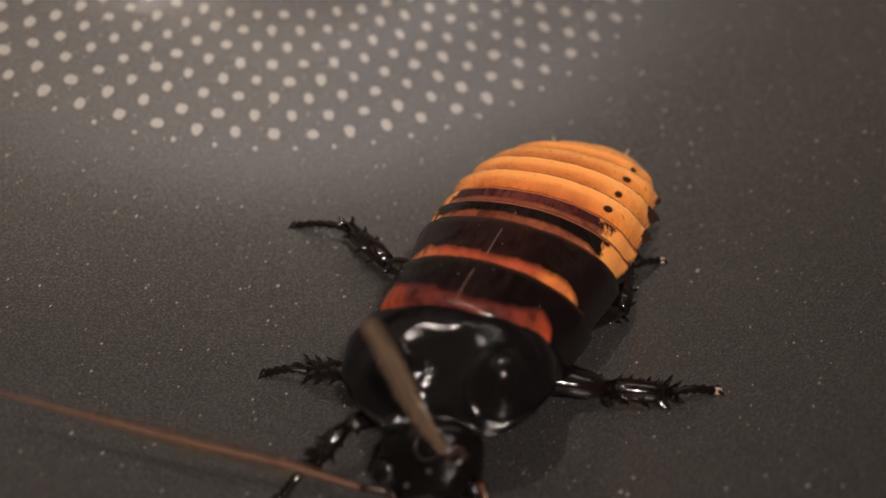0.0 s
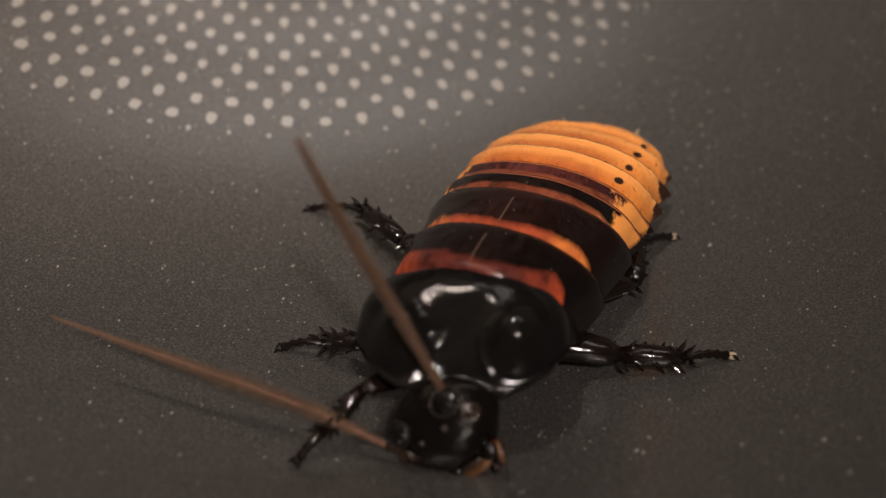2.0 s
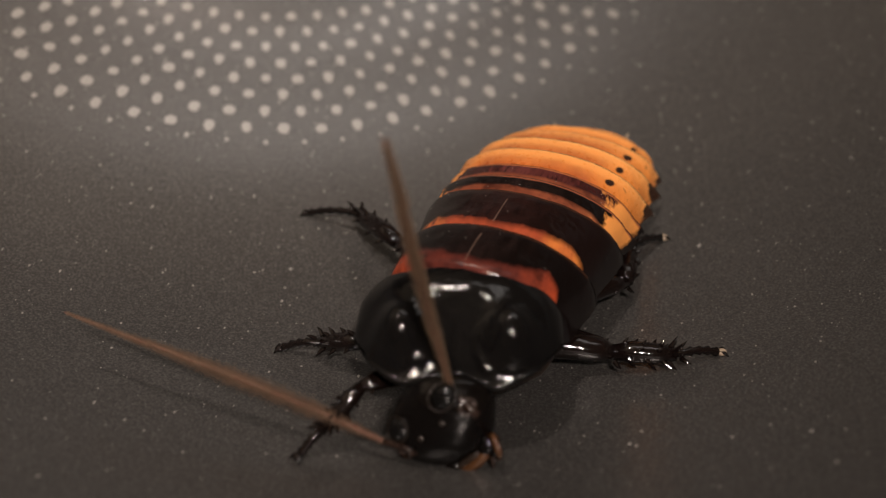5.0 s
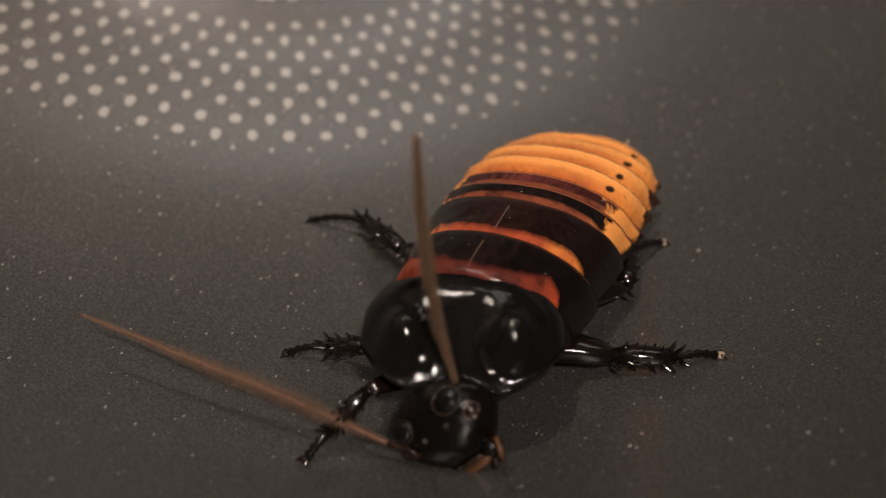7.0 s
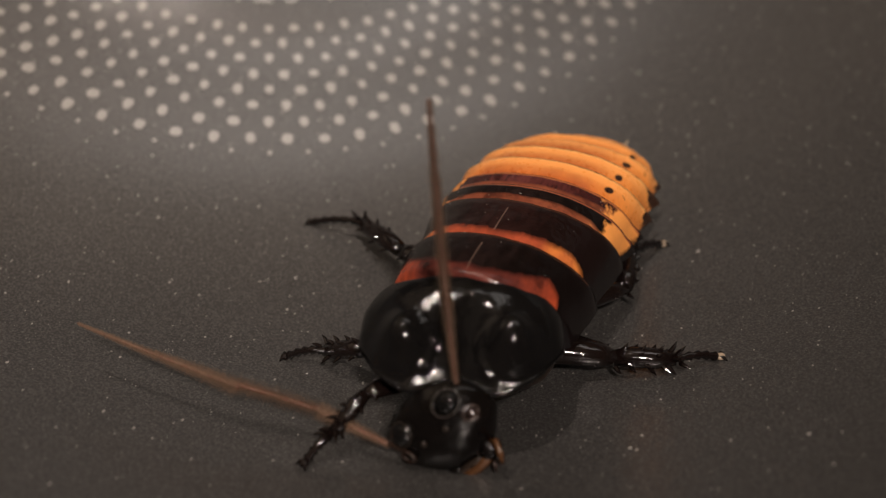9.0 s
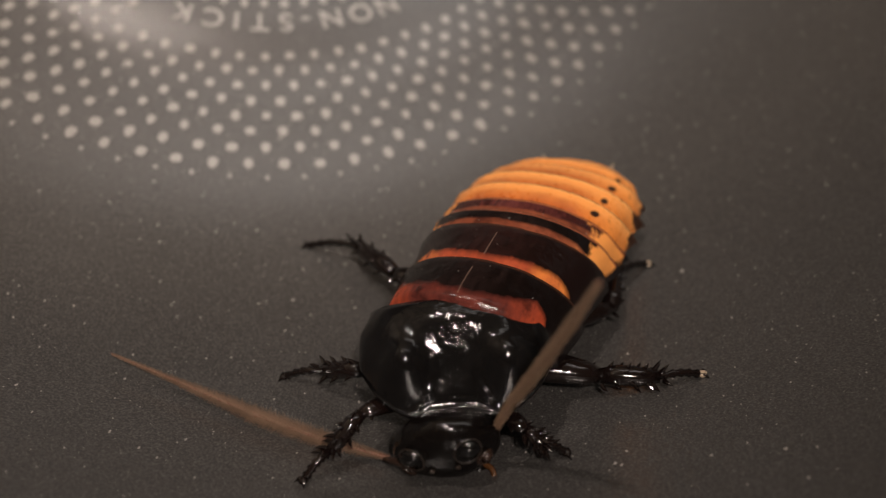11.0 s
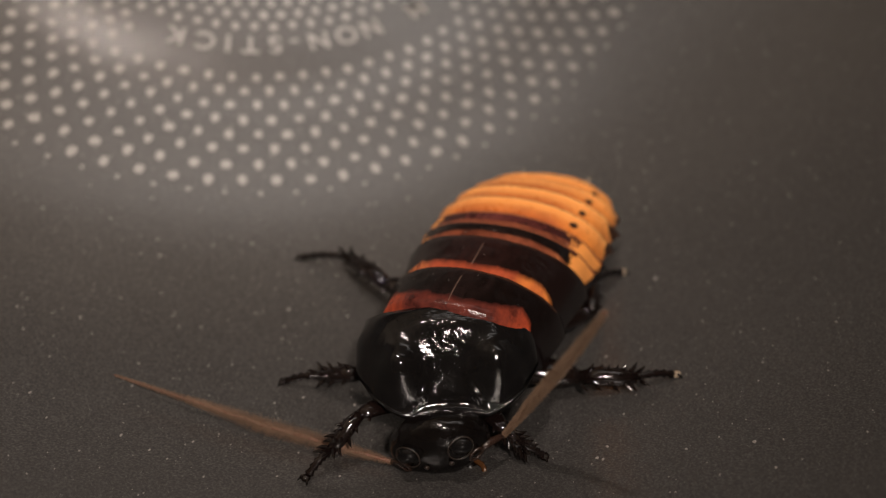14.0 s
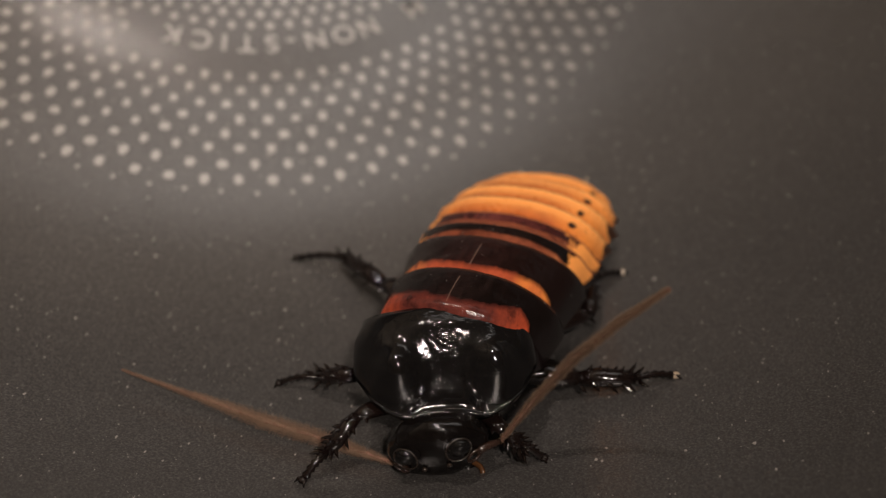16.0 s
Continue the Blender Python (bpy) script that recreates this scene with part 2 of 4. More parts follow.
# ---- the room: plain walls that close the place ----
def slab(name, x0, x1, y0, y1, z0, z1, mat, label, category):
    bm = bmesh.new()
    bmesh.ops.create_cube(bm, size=1)
    for v in bm.verts:
        v.co = Vector(((x0, x1)[v.co.x > 0], (y0, y1)[v.co.y > 0], (z0, z1)[v.co.z > 0])) * 1000
    return tagged(part(name, bm, mat, None, label, False), category=category, kind="structure")


slab("countertop", -1.6, 1.6, -1.2, 1.2, -0.05, -0.0075, COUNTER, "dark grey stone worktop under the pan", "worktop")
slab("wall_north", -2.0, 2.0, 1.6, 1.7, -0.9, 1.9, WALL, "plain beige painted kitchen wall", "wall")
slab("wall_south", -2.0, 2.0, -2.1, -2.0, -0.9, 1.9, WALL, "plain beige painted kitchen wall", "wall")
slab("wall_east", 2.0, 2.1, -2.1, 1.7, -0.9, 1.9, WALL, "plain beige painted kitchen wall", "wall")
slab("wall_west", -2.1, -2.0, -2.1, 1.7, -0.9, 1.9, WALL, "plain beige painted kitchen wall", "wall")
slab("ceiling", -2.1, 2.1, -2.1, 1.7, 1.9, 2.0, WALL, "plain beige painted ceiling", "ceiling")
slab("floor", -2.1, 2.1, -2.1, 1.7, -1.0, -0.9, WALL, "plain beige floor", "floor")

# ---- the pan ----
R_WALL, K_WALL, R_STRAIGHT = 63.9, 0.009026, 131.0


def pan_slope(r):
    """How steeply the base rises outward: slightly domed in the middle, falling under the lettering, then rising gently to the wall."""
    return -0.045 * min(1.0, r / 36) / (1 + math.exp((r - 41) / 2)) - 0.08 * math.exp(-((r - 45.5) / 5.0) ** 2) + 0.07 / (1 + math.exp(-(r - 53.0) / 1.6))


BASE_FALL = [0.0]
for step in range(int(R_WALL * 10)):
    BASE_FALL.append(BASE_FALL[-1] + 0.1 * pan_slope(0.1 * step + 0.05))


def pan_height(r):
    """The height of the cooking surface, r millimetres from the middle."""
    if r < R_WALL - 0.2:
        k = r * 10
        i = min(int(k), len(BASE_FALL) - 2)
        return BASE_FALL[i] + (BASE_FALL[i + 1] - BASE_FALL[i]) * (k - i) - BASE_FALL[-1]
    q = min(r, R_STRAIGHT) - R_WALL
    rise = 0.07 * q * math.exp(-max(0.0, q) / 12)
    z = rise + K_WALL * max(0.0, q) ** 2
    if r > R_STRAIGHT:
        z += (r - R_STRAIGHT) * 2 * K_WALL * (R_STRAIGHT - R_WALL)
    return z


def build_pan():
    pan = tagged(new("frying_pan"), "dark grey non-stick frying pan with a dotted pattern in its base", "pan")
    radii = [0.5] + [2.0 * i for i in range(1, 20)] + [40 + 0.8 * i for i in range(41)] + [74 + 2 * i for i in range(39)]
    inner = [(r, pan_height(r)) for r in radii]
    top = inner[-1]
    rim = [(top[0] + 1.0, top[1] + 1.4), (top[0] + 2.4, top[1] + 1.8), (top[0] + 3.6, top[1] + 1.0), (top[0] + 3.4, top[1] - 1.0)]
    outer = [(r + (2.4 if r > 66 else 0), pan_height(r) - (3.2 if r > 66 else 7.3)) for r in reversed(radii[::2])]
    prof = inner + rim + outer
    bm = bmesh.new()
    seg = 288
    grid(bm, [[(r * math.cos(2 * math.pi * k / seg), r * math.sin(2 * math.pi * k / seg), z) for k in range(seg)] for r, z in prof], closed=True)
    part("bowl", bm, COATING, pan, "grey speckled non-stick coating")
    return pan


def dot_mesh(rx, ry):
    bm = bmesh.new()
    n = 10
    wob = [random.uniform(0.82, 1.12) for _ in range(n)]
    low = [bm.verts.new((rx * 1.08 * w * math.cos(2 * math.pi * k / n), ry * 1.08 * w * math.sin(2 * math.pi * k / n), -0.03)) for k, w in enumerate(wob)]
    high = [bm.verts.new((rx * w * math.cos(2 * math.pi * k / n), ry * w * math.sin(2 * math.pi * k / n), 0.05)) for k, w in enumerate(wob)]
    for k in range(n):
        bm.faces.new((low[k], low[(k + 1) % n], high[(k + 1) % n], high[k]))
    bm.faces.new(high)
    bmesh.ops.scale(bm, vec=(MM,) * 3, verts=bm.verts)
    me = bpy.data.meshes.new("dot")
    bm.to_mesh(me)
    bm.free()
    me.materials.append(PRINT)
    return me


RINGS = [(67.1, 0.5, 0.42)]
for j in range(0, 22):
    flat = 65 * (1 - 0.0386 * j if j < 3 else 0.9228 - 0.0373 * (j - 2) if j < 9 else 0.698 - 0.0332 * (j - 8))
    RINGS.append((flat + 0.62 * pan_height(flat), 0.5 * (j % 2), 1.0))
TEXT_ANGLES = (-90.0, -27.0)


def build_dots(pan):
    """Printed dots on rings of ninety; those of the outer rings on the near side are pieces of their own."""
    kinds = [dot_mesh(0.8, 0.64), dot_mesh(0.84, 0.6), dot_mesh(0.74, 0.68), dot_mesh(0.8, 0.66)]
    rest = bmesh.new()
    made = 0
    for ring, (r, half, size) in enumerate(RINGS):
        for k in range(90):
            ang = -89.7 + 4 * (k + half)
            a = (ang + 180) % 360 - 180
            if 39.6 < r < 45.3 and TEXT_ANGLES[0] < a < TEXT_ANGLES[1]:
                continue
            jr, ja = random.uniform(-0.12, 0.12), random.uniform(-0.1, 0.1)
            if size < 1 and random.random() < 0.12:
                continue
            s = size * random.uniform(0.88, 1.1) * (0.5 + 0.5 * r / 65)
            rr, aa = r + jr, radians(ang + ja)
            slope = math.atan((pan_height(rr + 0.4) - pan_height(rr - 0.4)) / 0.8)
            m = pose(rr * math.cos(aa) * MM, rr * math.sin(aa) * MM, (pan_height(rr) + 0.02) * MM, 0, 0, math.degrees(aa))
            m = m @ pose(0, 0, 0, 0, -math.degrees(slope), 0) @ Matrix.Diagonal((s, s, 1, 1))
            if ring < 11 and -130 < a < -16 and made < 300:
                ob = new("dot", kinds[(k * 7 + ring) % 4])
                ob.parent = pan
                ob.matrix_basis = m
                made += 1
            else:
                start = len(rest.verts)
                rest.from_mesh(kinds[(k * 7 + ring) % 4])
                rest.verts.ensure_lookup_table()
                bmesh.ops.transform(rest, matrix=m, verts=rest.verts[start:])
    me = bpy.data.meshes.new("dots")
    rest.to_mesh(me)
    rest.free()
    me.materials.append(PRINT)
    ob = new("dots", me)
    ob.parent = pan
    tagged(ob, "pale printed dots in rings", kind="stuff")


CRUMBS = ((77.0, -61.7, 0.38), (35.2, -79.0, 0.30), (74.8, -48.5, 0.26), (14.0, -74.3, 0.16), (71.8, -93.5, 0.35), (85.3, -88.9, 0.35), (82.8, -61.7, 0.20), (72.3, -93.6, 0.25), (35.3, -79.0, 0.30), (74.3, -86.2, 0.20), (72.7, -91.6, 0.25), (79.6, -90.8, 0.25), (86.8, -79.1, 0.22), (81.7, -82.7, 0.14), (79.2, -56.3, 0.14), (90.5, -67.6, 0.16), (75.0, -87.3, 0.16), (65.8, -93.3, 0.16), (66.1, -31.6, 0.20), (88.1, -69.9, 0.16), (16.1, -84.5, 0.15), (4.2, -77.9, 0.16), (21.4, -73.1, 0.14), (33.2, -91.0, 0.12))


def build_dust(pan):
    """Pale specks of dust and grit on the coating, the larger crumbs where they lie."""
    rng = random.Random(5)
    bm = bmesh.new()

    def speck(x, y, size):
        r = math.hypot(x, y)
        z = pan_height(r)
        slope = (pan_height(r + 0.5) - pan_height(r - 0.5))
        tilt = Vector((-slope * x / r, -slope * y / r, 1)).normalized()
        a = tilt.cross(Vector((1, 0, 0))).normalized()
        c = a.cross(tilt)
        n = rng.choice((4, 5, 6))
        turn = rng.uniform(0, 6.3)
        long = rng.uniform(1.0, 2.2) if size < 0.5 else rng.uniform(1.0, 1.4)
        ring = []
        for k in range(n):
            q = turn + 2 * math.pi * k / n
            rad = size * rng.uniform(0.55, 1.1)
            ring.append(bm.verts.new(Vector((x, y, z + 0.02)) + (a * math.cos(q) * long + c * math.sin(q)) * rad + tilt * rng.uniform(0.0, 0.06)))
        top = bm.verts.new(Vector((x, y, z)) + tilt * (0.05 + size * 0.5))
        for k in range(n):
            bm.faces.new((ring[k], ring[(k + 1) % n], top))

    for x, y, size in CRUMBS:
        speck(x, y, size * 0.7)
    for _ in range(8000):
        a, r = rng.uniform(radians(-135), radians(5)), 50 + 92 * rng.random() ** 0.8
        speck(r * math.cos(a), r * math.sin(a), 0.035 + 0.13 * rng.random() ** 5)
    bmesh.ops.recalc_face_normals(bm, faces=bm.faces)
    ob = part("dust", bm, DUST, pan, "pale specks of dust", False)
    tagged(ob, kind="stuff")


LETTERS = (("M", -33.1), ("N", -44.0), ("O", -49.4), ("N", -55.2), ("-", -60.0), ("S", -63.8), ("T", -68.6), ("I", -72.9), ("C", -77.2), ("K", -82.9))


def build_letters(pan):
    for ch, ang in LETTERS:
        cu = bpy.data.curves.new("letter", "FONT")
        cu.body, cu.size, cu.align_x, cu.align_y = ch, 4.3 * MM, "CENTER", "CENTER"
        cu.extrude, cu.offset = 0.04 * MM, 0.05 * MM
        tmp = new("letter", cu)
        me = bpy.data.meshes.new_from_object(tmp.evaluated_get(bpy.context.evaluated_depsgraph_get()))
        bpy.data.objects.remove(tmp)
        me.materials.clear()
        me.materials.append(PRINT)
        ob = new("letter", me)
        ob.parent = pan
        a = radians(ang)
        ob.matrix_basis = pose(42.0 * math.cos(a) * MM, 42.0 * math.sin(a) * MM, (pan_height(42.0) + 0.06) * MM, 0, 0, ang - 90)


frying_pan = build_pan()
build_letters(frying_pan)

# ---- the cockroach ----
# Its own space, in millimetres: x to its right, y to its head, z up from the pan under its middle.
WIDTH = [(-25, 3.6), (-23, 6.2), (-20, 8.2), (-16, 9.3), (-8, 9.9), (0, 10.0), (8, 9.4), (14, 9.0), (20, 8.6), (30, 8.0)]
MIDDLE = [(-25, -3.4), (-20, -2.8), (-12, -1.9), (-4, -1.4), (6, -1.2), (16, -0.9), (25, -0.9)]
TOP = [(-25, 6.5), (-22, 8.6), (-18, 10.6), (-12, 12.6), (-5, 14.1), (3, 15.3), (10, 16.1), (17, 16.9), (22, 16.8)]
EDGE = [(-25, 4.5), (-18, 5.6), (-8, 6.2), (0, 6.8), (8, 7.2), (16, 7.6), (22, 7.6)]

X_AXIS, Y_AXIS, Z_AXIS = Vector((-0.94713617, -0.02242756, -0.32004701)), Vector((-0.1039064, -0.92234583, 0.37213119)), Vector((-0.30354002, 0.38571384, 0.87125673))
BODY_AT = Matrix(((X_AXIS.x, Y_AXIS.x, Z_AXIS.x, 0.058825), (X_AXIS.y, Y_AXIS.y, Z_AXIS.y, -0.07475), (X_AXIS.z, Y_AXIS.z, Z_AXIS.z, 0.00879), (0, 0, 0, 1)))


def back_point(u, y, lift):
    """A point of the arched back, u from -1 to 1 across, lifted outward."""
    w, top, edge = smooth_curve(WIDTH, y) + lift * 0.8, smooth_curve(TOP, y) + lift, smooth_curve(EDGE, y) + lift * 0.2
    a = u * math.pi / 2
    s, c = math.sin(a), math.cos(a)
    x = smooth_curve(MIDDLE, y) + w * math.copysign(abs(s) ** 0.9, s)
    return Vector((x, y, edge + (top - edge) * max(0.0, c) ** 0.85))


def tergite(name, front, back, bow, mat, parent, label, flare=0.6, corner=0.9, tuck=0.0):
    """One curved back plate whose hind edge lies over the next."""
    bm = bmesh.new()
    nu, nv = 96, 26
    pts, uvs = [], []
    for j in range(nv + 1):
        v = j / nv
        row, uvr = [], []
        for i in range(nu + 1):
            u = 2 * i / nu - 1
            yb = back - bow * abs(u) ** 2.2
            yf = front - bow * abs(u) ** 2.2
            y = yf + (yb - yf) * v
            lift = -0.9 + (0.9 + flare) * v ** 0.55 - tuck * max(0.0, 0.36 - v) - 0.16 * max(0, v - 0.9) * 10
            p = back_point(u, y, lift)
            if abs(u) > 0.86:
                p.x += math.copysign(corner * v ** 3 * (abs(u) - 0.86) / 0.14, u)
                p.z -= 0.5 * (abs(u) - 0.86) / 0.14
            rough = 0.035 + 0.12 * max(0.0, abs(u) - 0.35)
            p.z += rough * (noise.noise(Vector((p.x, p.y, 31)) * 1.6) + 0.7 * noise.noise(Vector((p.x, p.y, 47)) * 3.4)) + 0.08 * noise.noise(Vector((p.x, p.y, 5)) * 0.45)
            row.append(p)
            uvr.append(((u + 1) / 2, v))
        pts.append(row)
        uvs.append(uvr)
    rows = grid(bm, pts, uv=uvs)
    low = [[bm.verts.new(v.co + Vector((0, 0, -0.5))) for v in rows[-1]]]
    layer = bm.loops.layers.uv.verify()
    for i in range(nu):
        f = bm.faces.new((rows[-1][i], rows[-1][i + 1], low[0][i + 1], low[0][i]))
        for loop, uu in zip(f.loops, (i, i + 1, i + 1, i)):
            loop[layer].uv = (uu / nu, 0.999)
    bmesh.ops.recalc_face_normals(bm, faces=bm.faces)
    return part(name, bm, mat, parent, label)


def blob(bm, centre, size, rings=16, sides=24, shape=None):
    rows = []
    for i in range(rings + 1):
        t = math.pi * i / rings
        row = []
        for k in range(sides):
            a = 2 * math.pi * k / sides
            p = Vector((math.sin(t) * math.cos(a), math.sin(t) * math.sin(a), math.cos(t)))
            if shape:
                p = shape(p)
            row.append(Vector(centre) + Vector((p.x * size[0], p.y * size[1], p.z * size[2])))
        rows.append(row)
    grid(bm, rows, closed=True)
    bmesh.ops.remove_doubles(bm, verts=bm.verts, dist=0.002)
    bmesh.ops.recalc_face_normals(bm, faces=bm.faces)


SHIELD = [(-5.0, 7.4), (-2.0, 8.6), (1.0, 9.4), (4.0, 9.4), (7.0, 8.5), (11.5, 6.0)]


def build_pronotum(parent):
    """The black shield with two humps; its own origin at the middle of its hind edge."""
    bm = bmesh.new()
    nu, nv = 150, 110
    pts = []
    for j in range(nv + 1):
        v = j / nv
        row = []
        for i in range(nu + 1):
            u = 2 * i / nu - 1
            au = abs(u)
            y_back, y_front = -4.8 * au ** 2.4, 10.7 - 1.0 * math.exp(-(u / 0.4) ** 2) - 8.4 * au ** 3.4
            y = y_back + (y_front - y_back) * v
            w = smooth_curve(SHIELD, y)
            s = math.sin(u * math.pi / 2)
            x = w * math.copysign(abs(s) ** 0.92, s)
            c = max(0.0, math.cos(u * math.pi / 2)) ** (0.72 - 0.14 * min(1.0, 2.5 * v))
            top = 16.5 + 0.02 * y - 0.8 * 0.45 * math.log1p(math.exp(min(40.0, (y - 2.6) / 0.45)))
            z = 7.7 + (top - 7.7) * c
            calm = 0.24 - 0.14 * max(0.0, min(1.0, (y - 4.5) / 2.0)) + 0.12 * math.exp(-((x - 0.8) / 2.8) ** 2 - ((y - 1.8) / 1.6) ** 2)
            for sx in (-1, 1):
                dx, dy = (x - sx * 5.1) / 2.75, (y - 6.5) / 2.75
                d = math.hypot(dx, dy)
                z += 2.2 * math.exp(-(d / 0.8) ** 2.3)
                inner = max(0.0, (-0.62 * sx * dx + 0.78 * dy) / max(d, 0.01))
                crinkle = 0.7 + 0.9 * noise.noise(Vector((x * 0.9, y * 0.9, 17)))
                z += (0.28 * crinkle * inner ** 2 * math.exp(-((d - 1.15) / 0.11) ** 2))
                calm += 0.5 * inner * math.exp(-((d - 1.1) / 0.2) ** 2)
            z -= 0.2 * math.exp(-((x / 3.0) ** 2 + ((y - 7.6) / 2.2) ** 2))
            z += 0.8 * math.exp(-((au - 1) / 0.16) ** 2)
            z += 0.5 * math.exp(-(((1 - v) / 0.03) ** 2)) * (1 - 0.4 * au) - 0.15 * math.exp(-(((0.91 - v) / 0.04) ** 2))
            z -= 0.5 * math.exp(-((v / 0.05) ** 2))
            z += 0.1 * noise.noise(Vector((x, y, 3)) * 0.5) + calm * (0.09 * noise.noise(Vector((x, y, 7)) * 1.2) + 0.07 * noise.noise(Vector((x, y, 9)) * 2.6) + 0.035 * noise.noise(Vector((x, y, 11)) * 4.5) + 0.02 * noise.noise(Vector((x, y, 13)) * 8.0))
            z -= 0.2 * calm * max(0.0, noise.noise(Vector((x, y, 21)) * 2.3) - 0.25)
            row.append(Vector((x, y, z)))
        pts.append(row)
    rows = grid(bm, pts)
    ring = rows[0] + [r[-1] for r in rows[1:]] + list(reversed(rows[-1][:-1])) + [r[0] for r in reversed(rows[1:-1])]
    low = [bm.verts.new(v.co + Vector((-v.co.x * 0.02, 0, -0.45))) for v in ring]
    for k in range(len(ring)):
        bm.faces.new((ring[k], ring[(k + 1) % len(ring)], low[(k + 1) % len(ring)], low[k]))
    bmesh.ops.recalc_face_normals(bm, faces=bm.faces)
    ob = part("pronotum", bm, BLACK, parent, "glossy black humped shield")
    ob.matrix_basis = pose(-0.4 * MM, 17.2 * MM, 0, 0, 0, 13)
    return ob


def build_head(parent):
    bm = bmesh.new()

    def shape(p):
        k = 1.0 if p.z > 0 else 1.0 - 0.45 * (-p.z) ** 1.5
        q = Vector((p.x * k, p.y * (1 - 0.1 * max(0, p.z)), p.z))
        return q * (1 + 0.03 * noise.noise(q * 2.3) + 0.012 * noise.noise(q * 7.0))

    blob(bm, (0, 0, 0), (5.1, 3.1, 4.5), 48, 64, shape)
    head = part("head", bm, HEAD, parent, "shiny black head")
    for sx in (-1, 1):
        bm = bmesh.new()
        blob(bm, (sx * 2.6, 1.7, 2.7), (1.25, 0.85, 1.15), 18, 24)
        part("eye", bm, BLACK, head, "black compound eye")
        bm = bmesh.new()
        ring_at = pose(sx * 2.6, 2.0, 3.0) @ Vector((sx * 0.35, 0.7, 0.6)).to_track_quat("Z", "Y").to_matrix().to_4x4()
        tube(bm, [ring_at @ Vector((1.3 * math.cos(a), 1.12 * math.sin(a), 0.12)) for a in (2 * math.pi * k / 28 for k in range(29))], [0.06] * 29, 6)
        part("eye_rim", bm, RIM, head, "dull brown eye rim")
        socket_at = pose(sx * 3.6, 2.2, 1.0) @ Vector((sx * 0.55, 0.8, 0.2)).to_track_quat("Z", "Y").to_matrix().to_4x4()
        bm = bmesh.new()
        tube(bm, [socket_at @ Vector((0.72 * math.cos(a), 0.6 * math.sin(a), 0.12)) for a in (2 * math.pi * k / 24 for k in range(25))], [0.17] * 25, 8)
        part("antenna_socket", bm, SOCKET, head, "brown ring at the feeler's base")
        bm = bmesh.new()
        blob(bm, (sx * 1.25, 2.95, 1.5), (0.26, 0.2, 0.26), 8, 10)
        part("ocellus", bm, RIM, head, "dull brown simple eye")
        bm = bmesh.new()
        tube(bm, [(sx * 2.2, 1.3, -2.6), (sx * 3.3, 2.3, -3.0), (sx * 3.6, 2.9, -2.2), (sx * 3.3, 3.5, -3.2), (sx * 2.9, 3.7, -3.9)], [0.3, 0.32, 0.27, 0.3, 0.2], 10)
        part("palp", bm, AMBER, head, "amber mouth feeler")
        bm = bmesh.new()
        tube(bm, [(sx * 1.1, 1.6, -4.1), (sx * 1.9, 2.3, -4.5), (sx * 1.9, 2.8, -4.0), (sx * 1.5, 3.1, -4.6)], [0.2, 0.22, 0.2, 0.16], 8)
        part("labial_palp", bm, SOCKET, head, "brown short mouth feeler")
        bm = bmesh.new()
        blob(bm, (sx * 1.9, 1.5, -3.3), (1.1, 1.1, 1.0), 14, 18)
        part("mandible", bm, HEAD, head, "dark brown jaw")
    bm = bmesh.new()
    blob(bm, (0, 2.1, -3.7), (1.9, 0.7, 0.6), 16, 22, lambda p: p * (1 + 0.06 * noise.noise(p * 3.0)))
    part("labrum", bm, AMBER, head, "amber upper lip")
    bm = bmesh.new()
    blob(bm, (0, 2.55, -2.95), (1.3, 0.32, 0.3), 12, 18)
    part("clypeus", bm, RIM, head, "dull cream-brown strip over the lip")
    return head


def spine_mesh():
    bm = bmesh.new()
    tube(bm, [(0, 0, 0), (0.0, 0, 0.55), (0.12, 0, 1.0)], [0.27, 0.2, 0.02], 6)
    bmesh.ops.scale(bm, vec=(MM,) * 3, verts=bm.verts)
    me = bpy.data.meshes.new("spine")
    bm.to_mesh(me)
    bm.free()
    me.materials.append(LEG)
    return me


SPINE = spine_mesh()


def spines(parent, a, b, count, length, radius, spread, seed):
    """Short thorns that stand off a bar from a to b."""
    rng = random.Random(seed)
    a, b = Vector(a), Vector(b)
    d = (b - a).normalized()
    side = d.cross(Vector((0, 0, 1))).normalized()
    up = side.cross(d)
    for k in range(count):
        t = (k + 0.6) / count
        ang = spread * (k % 3 - 1) + (0 if k % 2 else math.pi * 0.8) + rng.uniform(-0.3, 0.3)
        out = (side * math.cos(ang) + up * math.sin(ang) + d * 0.75).normalized()
        p = a.lerp(b, t) + out * radius * 0.75
        size = length * rng.uniform(0.85, 1.15)
        ob = new("spine", SPINE)
        ob.parent = parent
        ob.matrix_basis = Matrix.Translation(p * MM) @ out.to_track_quat("Z", "Y").to_matrix().to_4x4() @ Matrix.Diagonal((1.0, 1.0, size, 1))


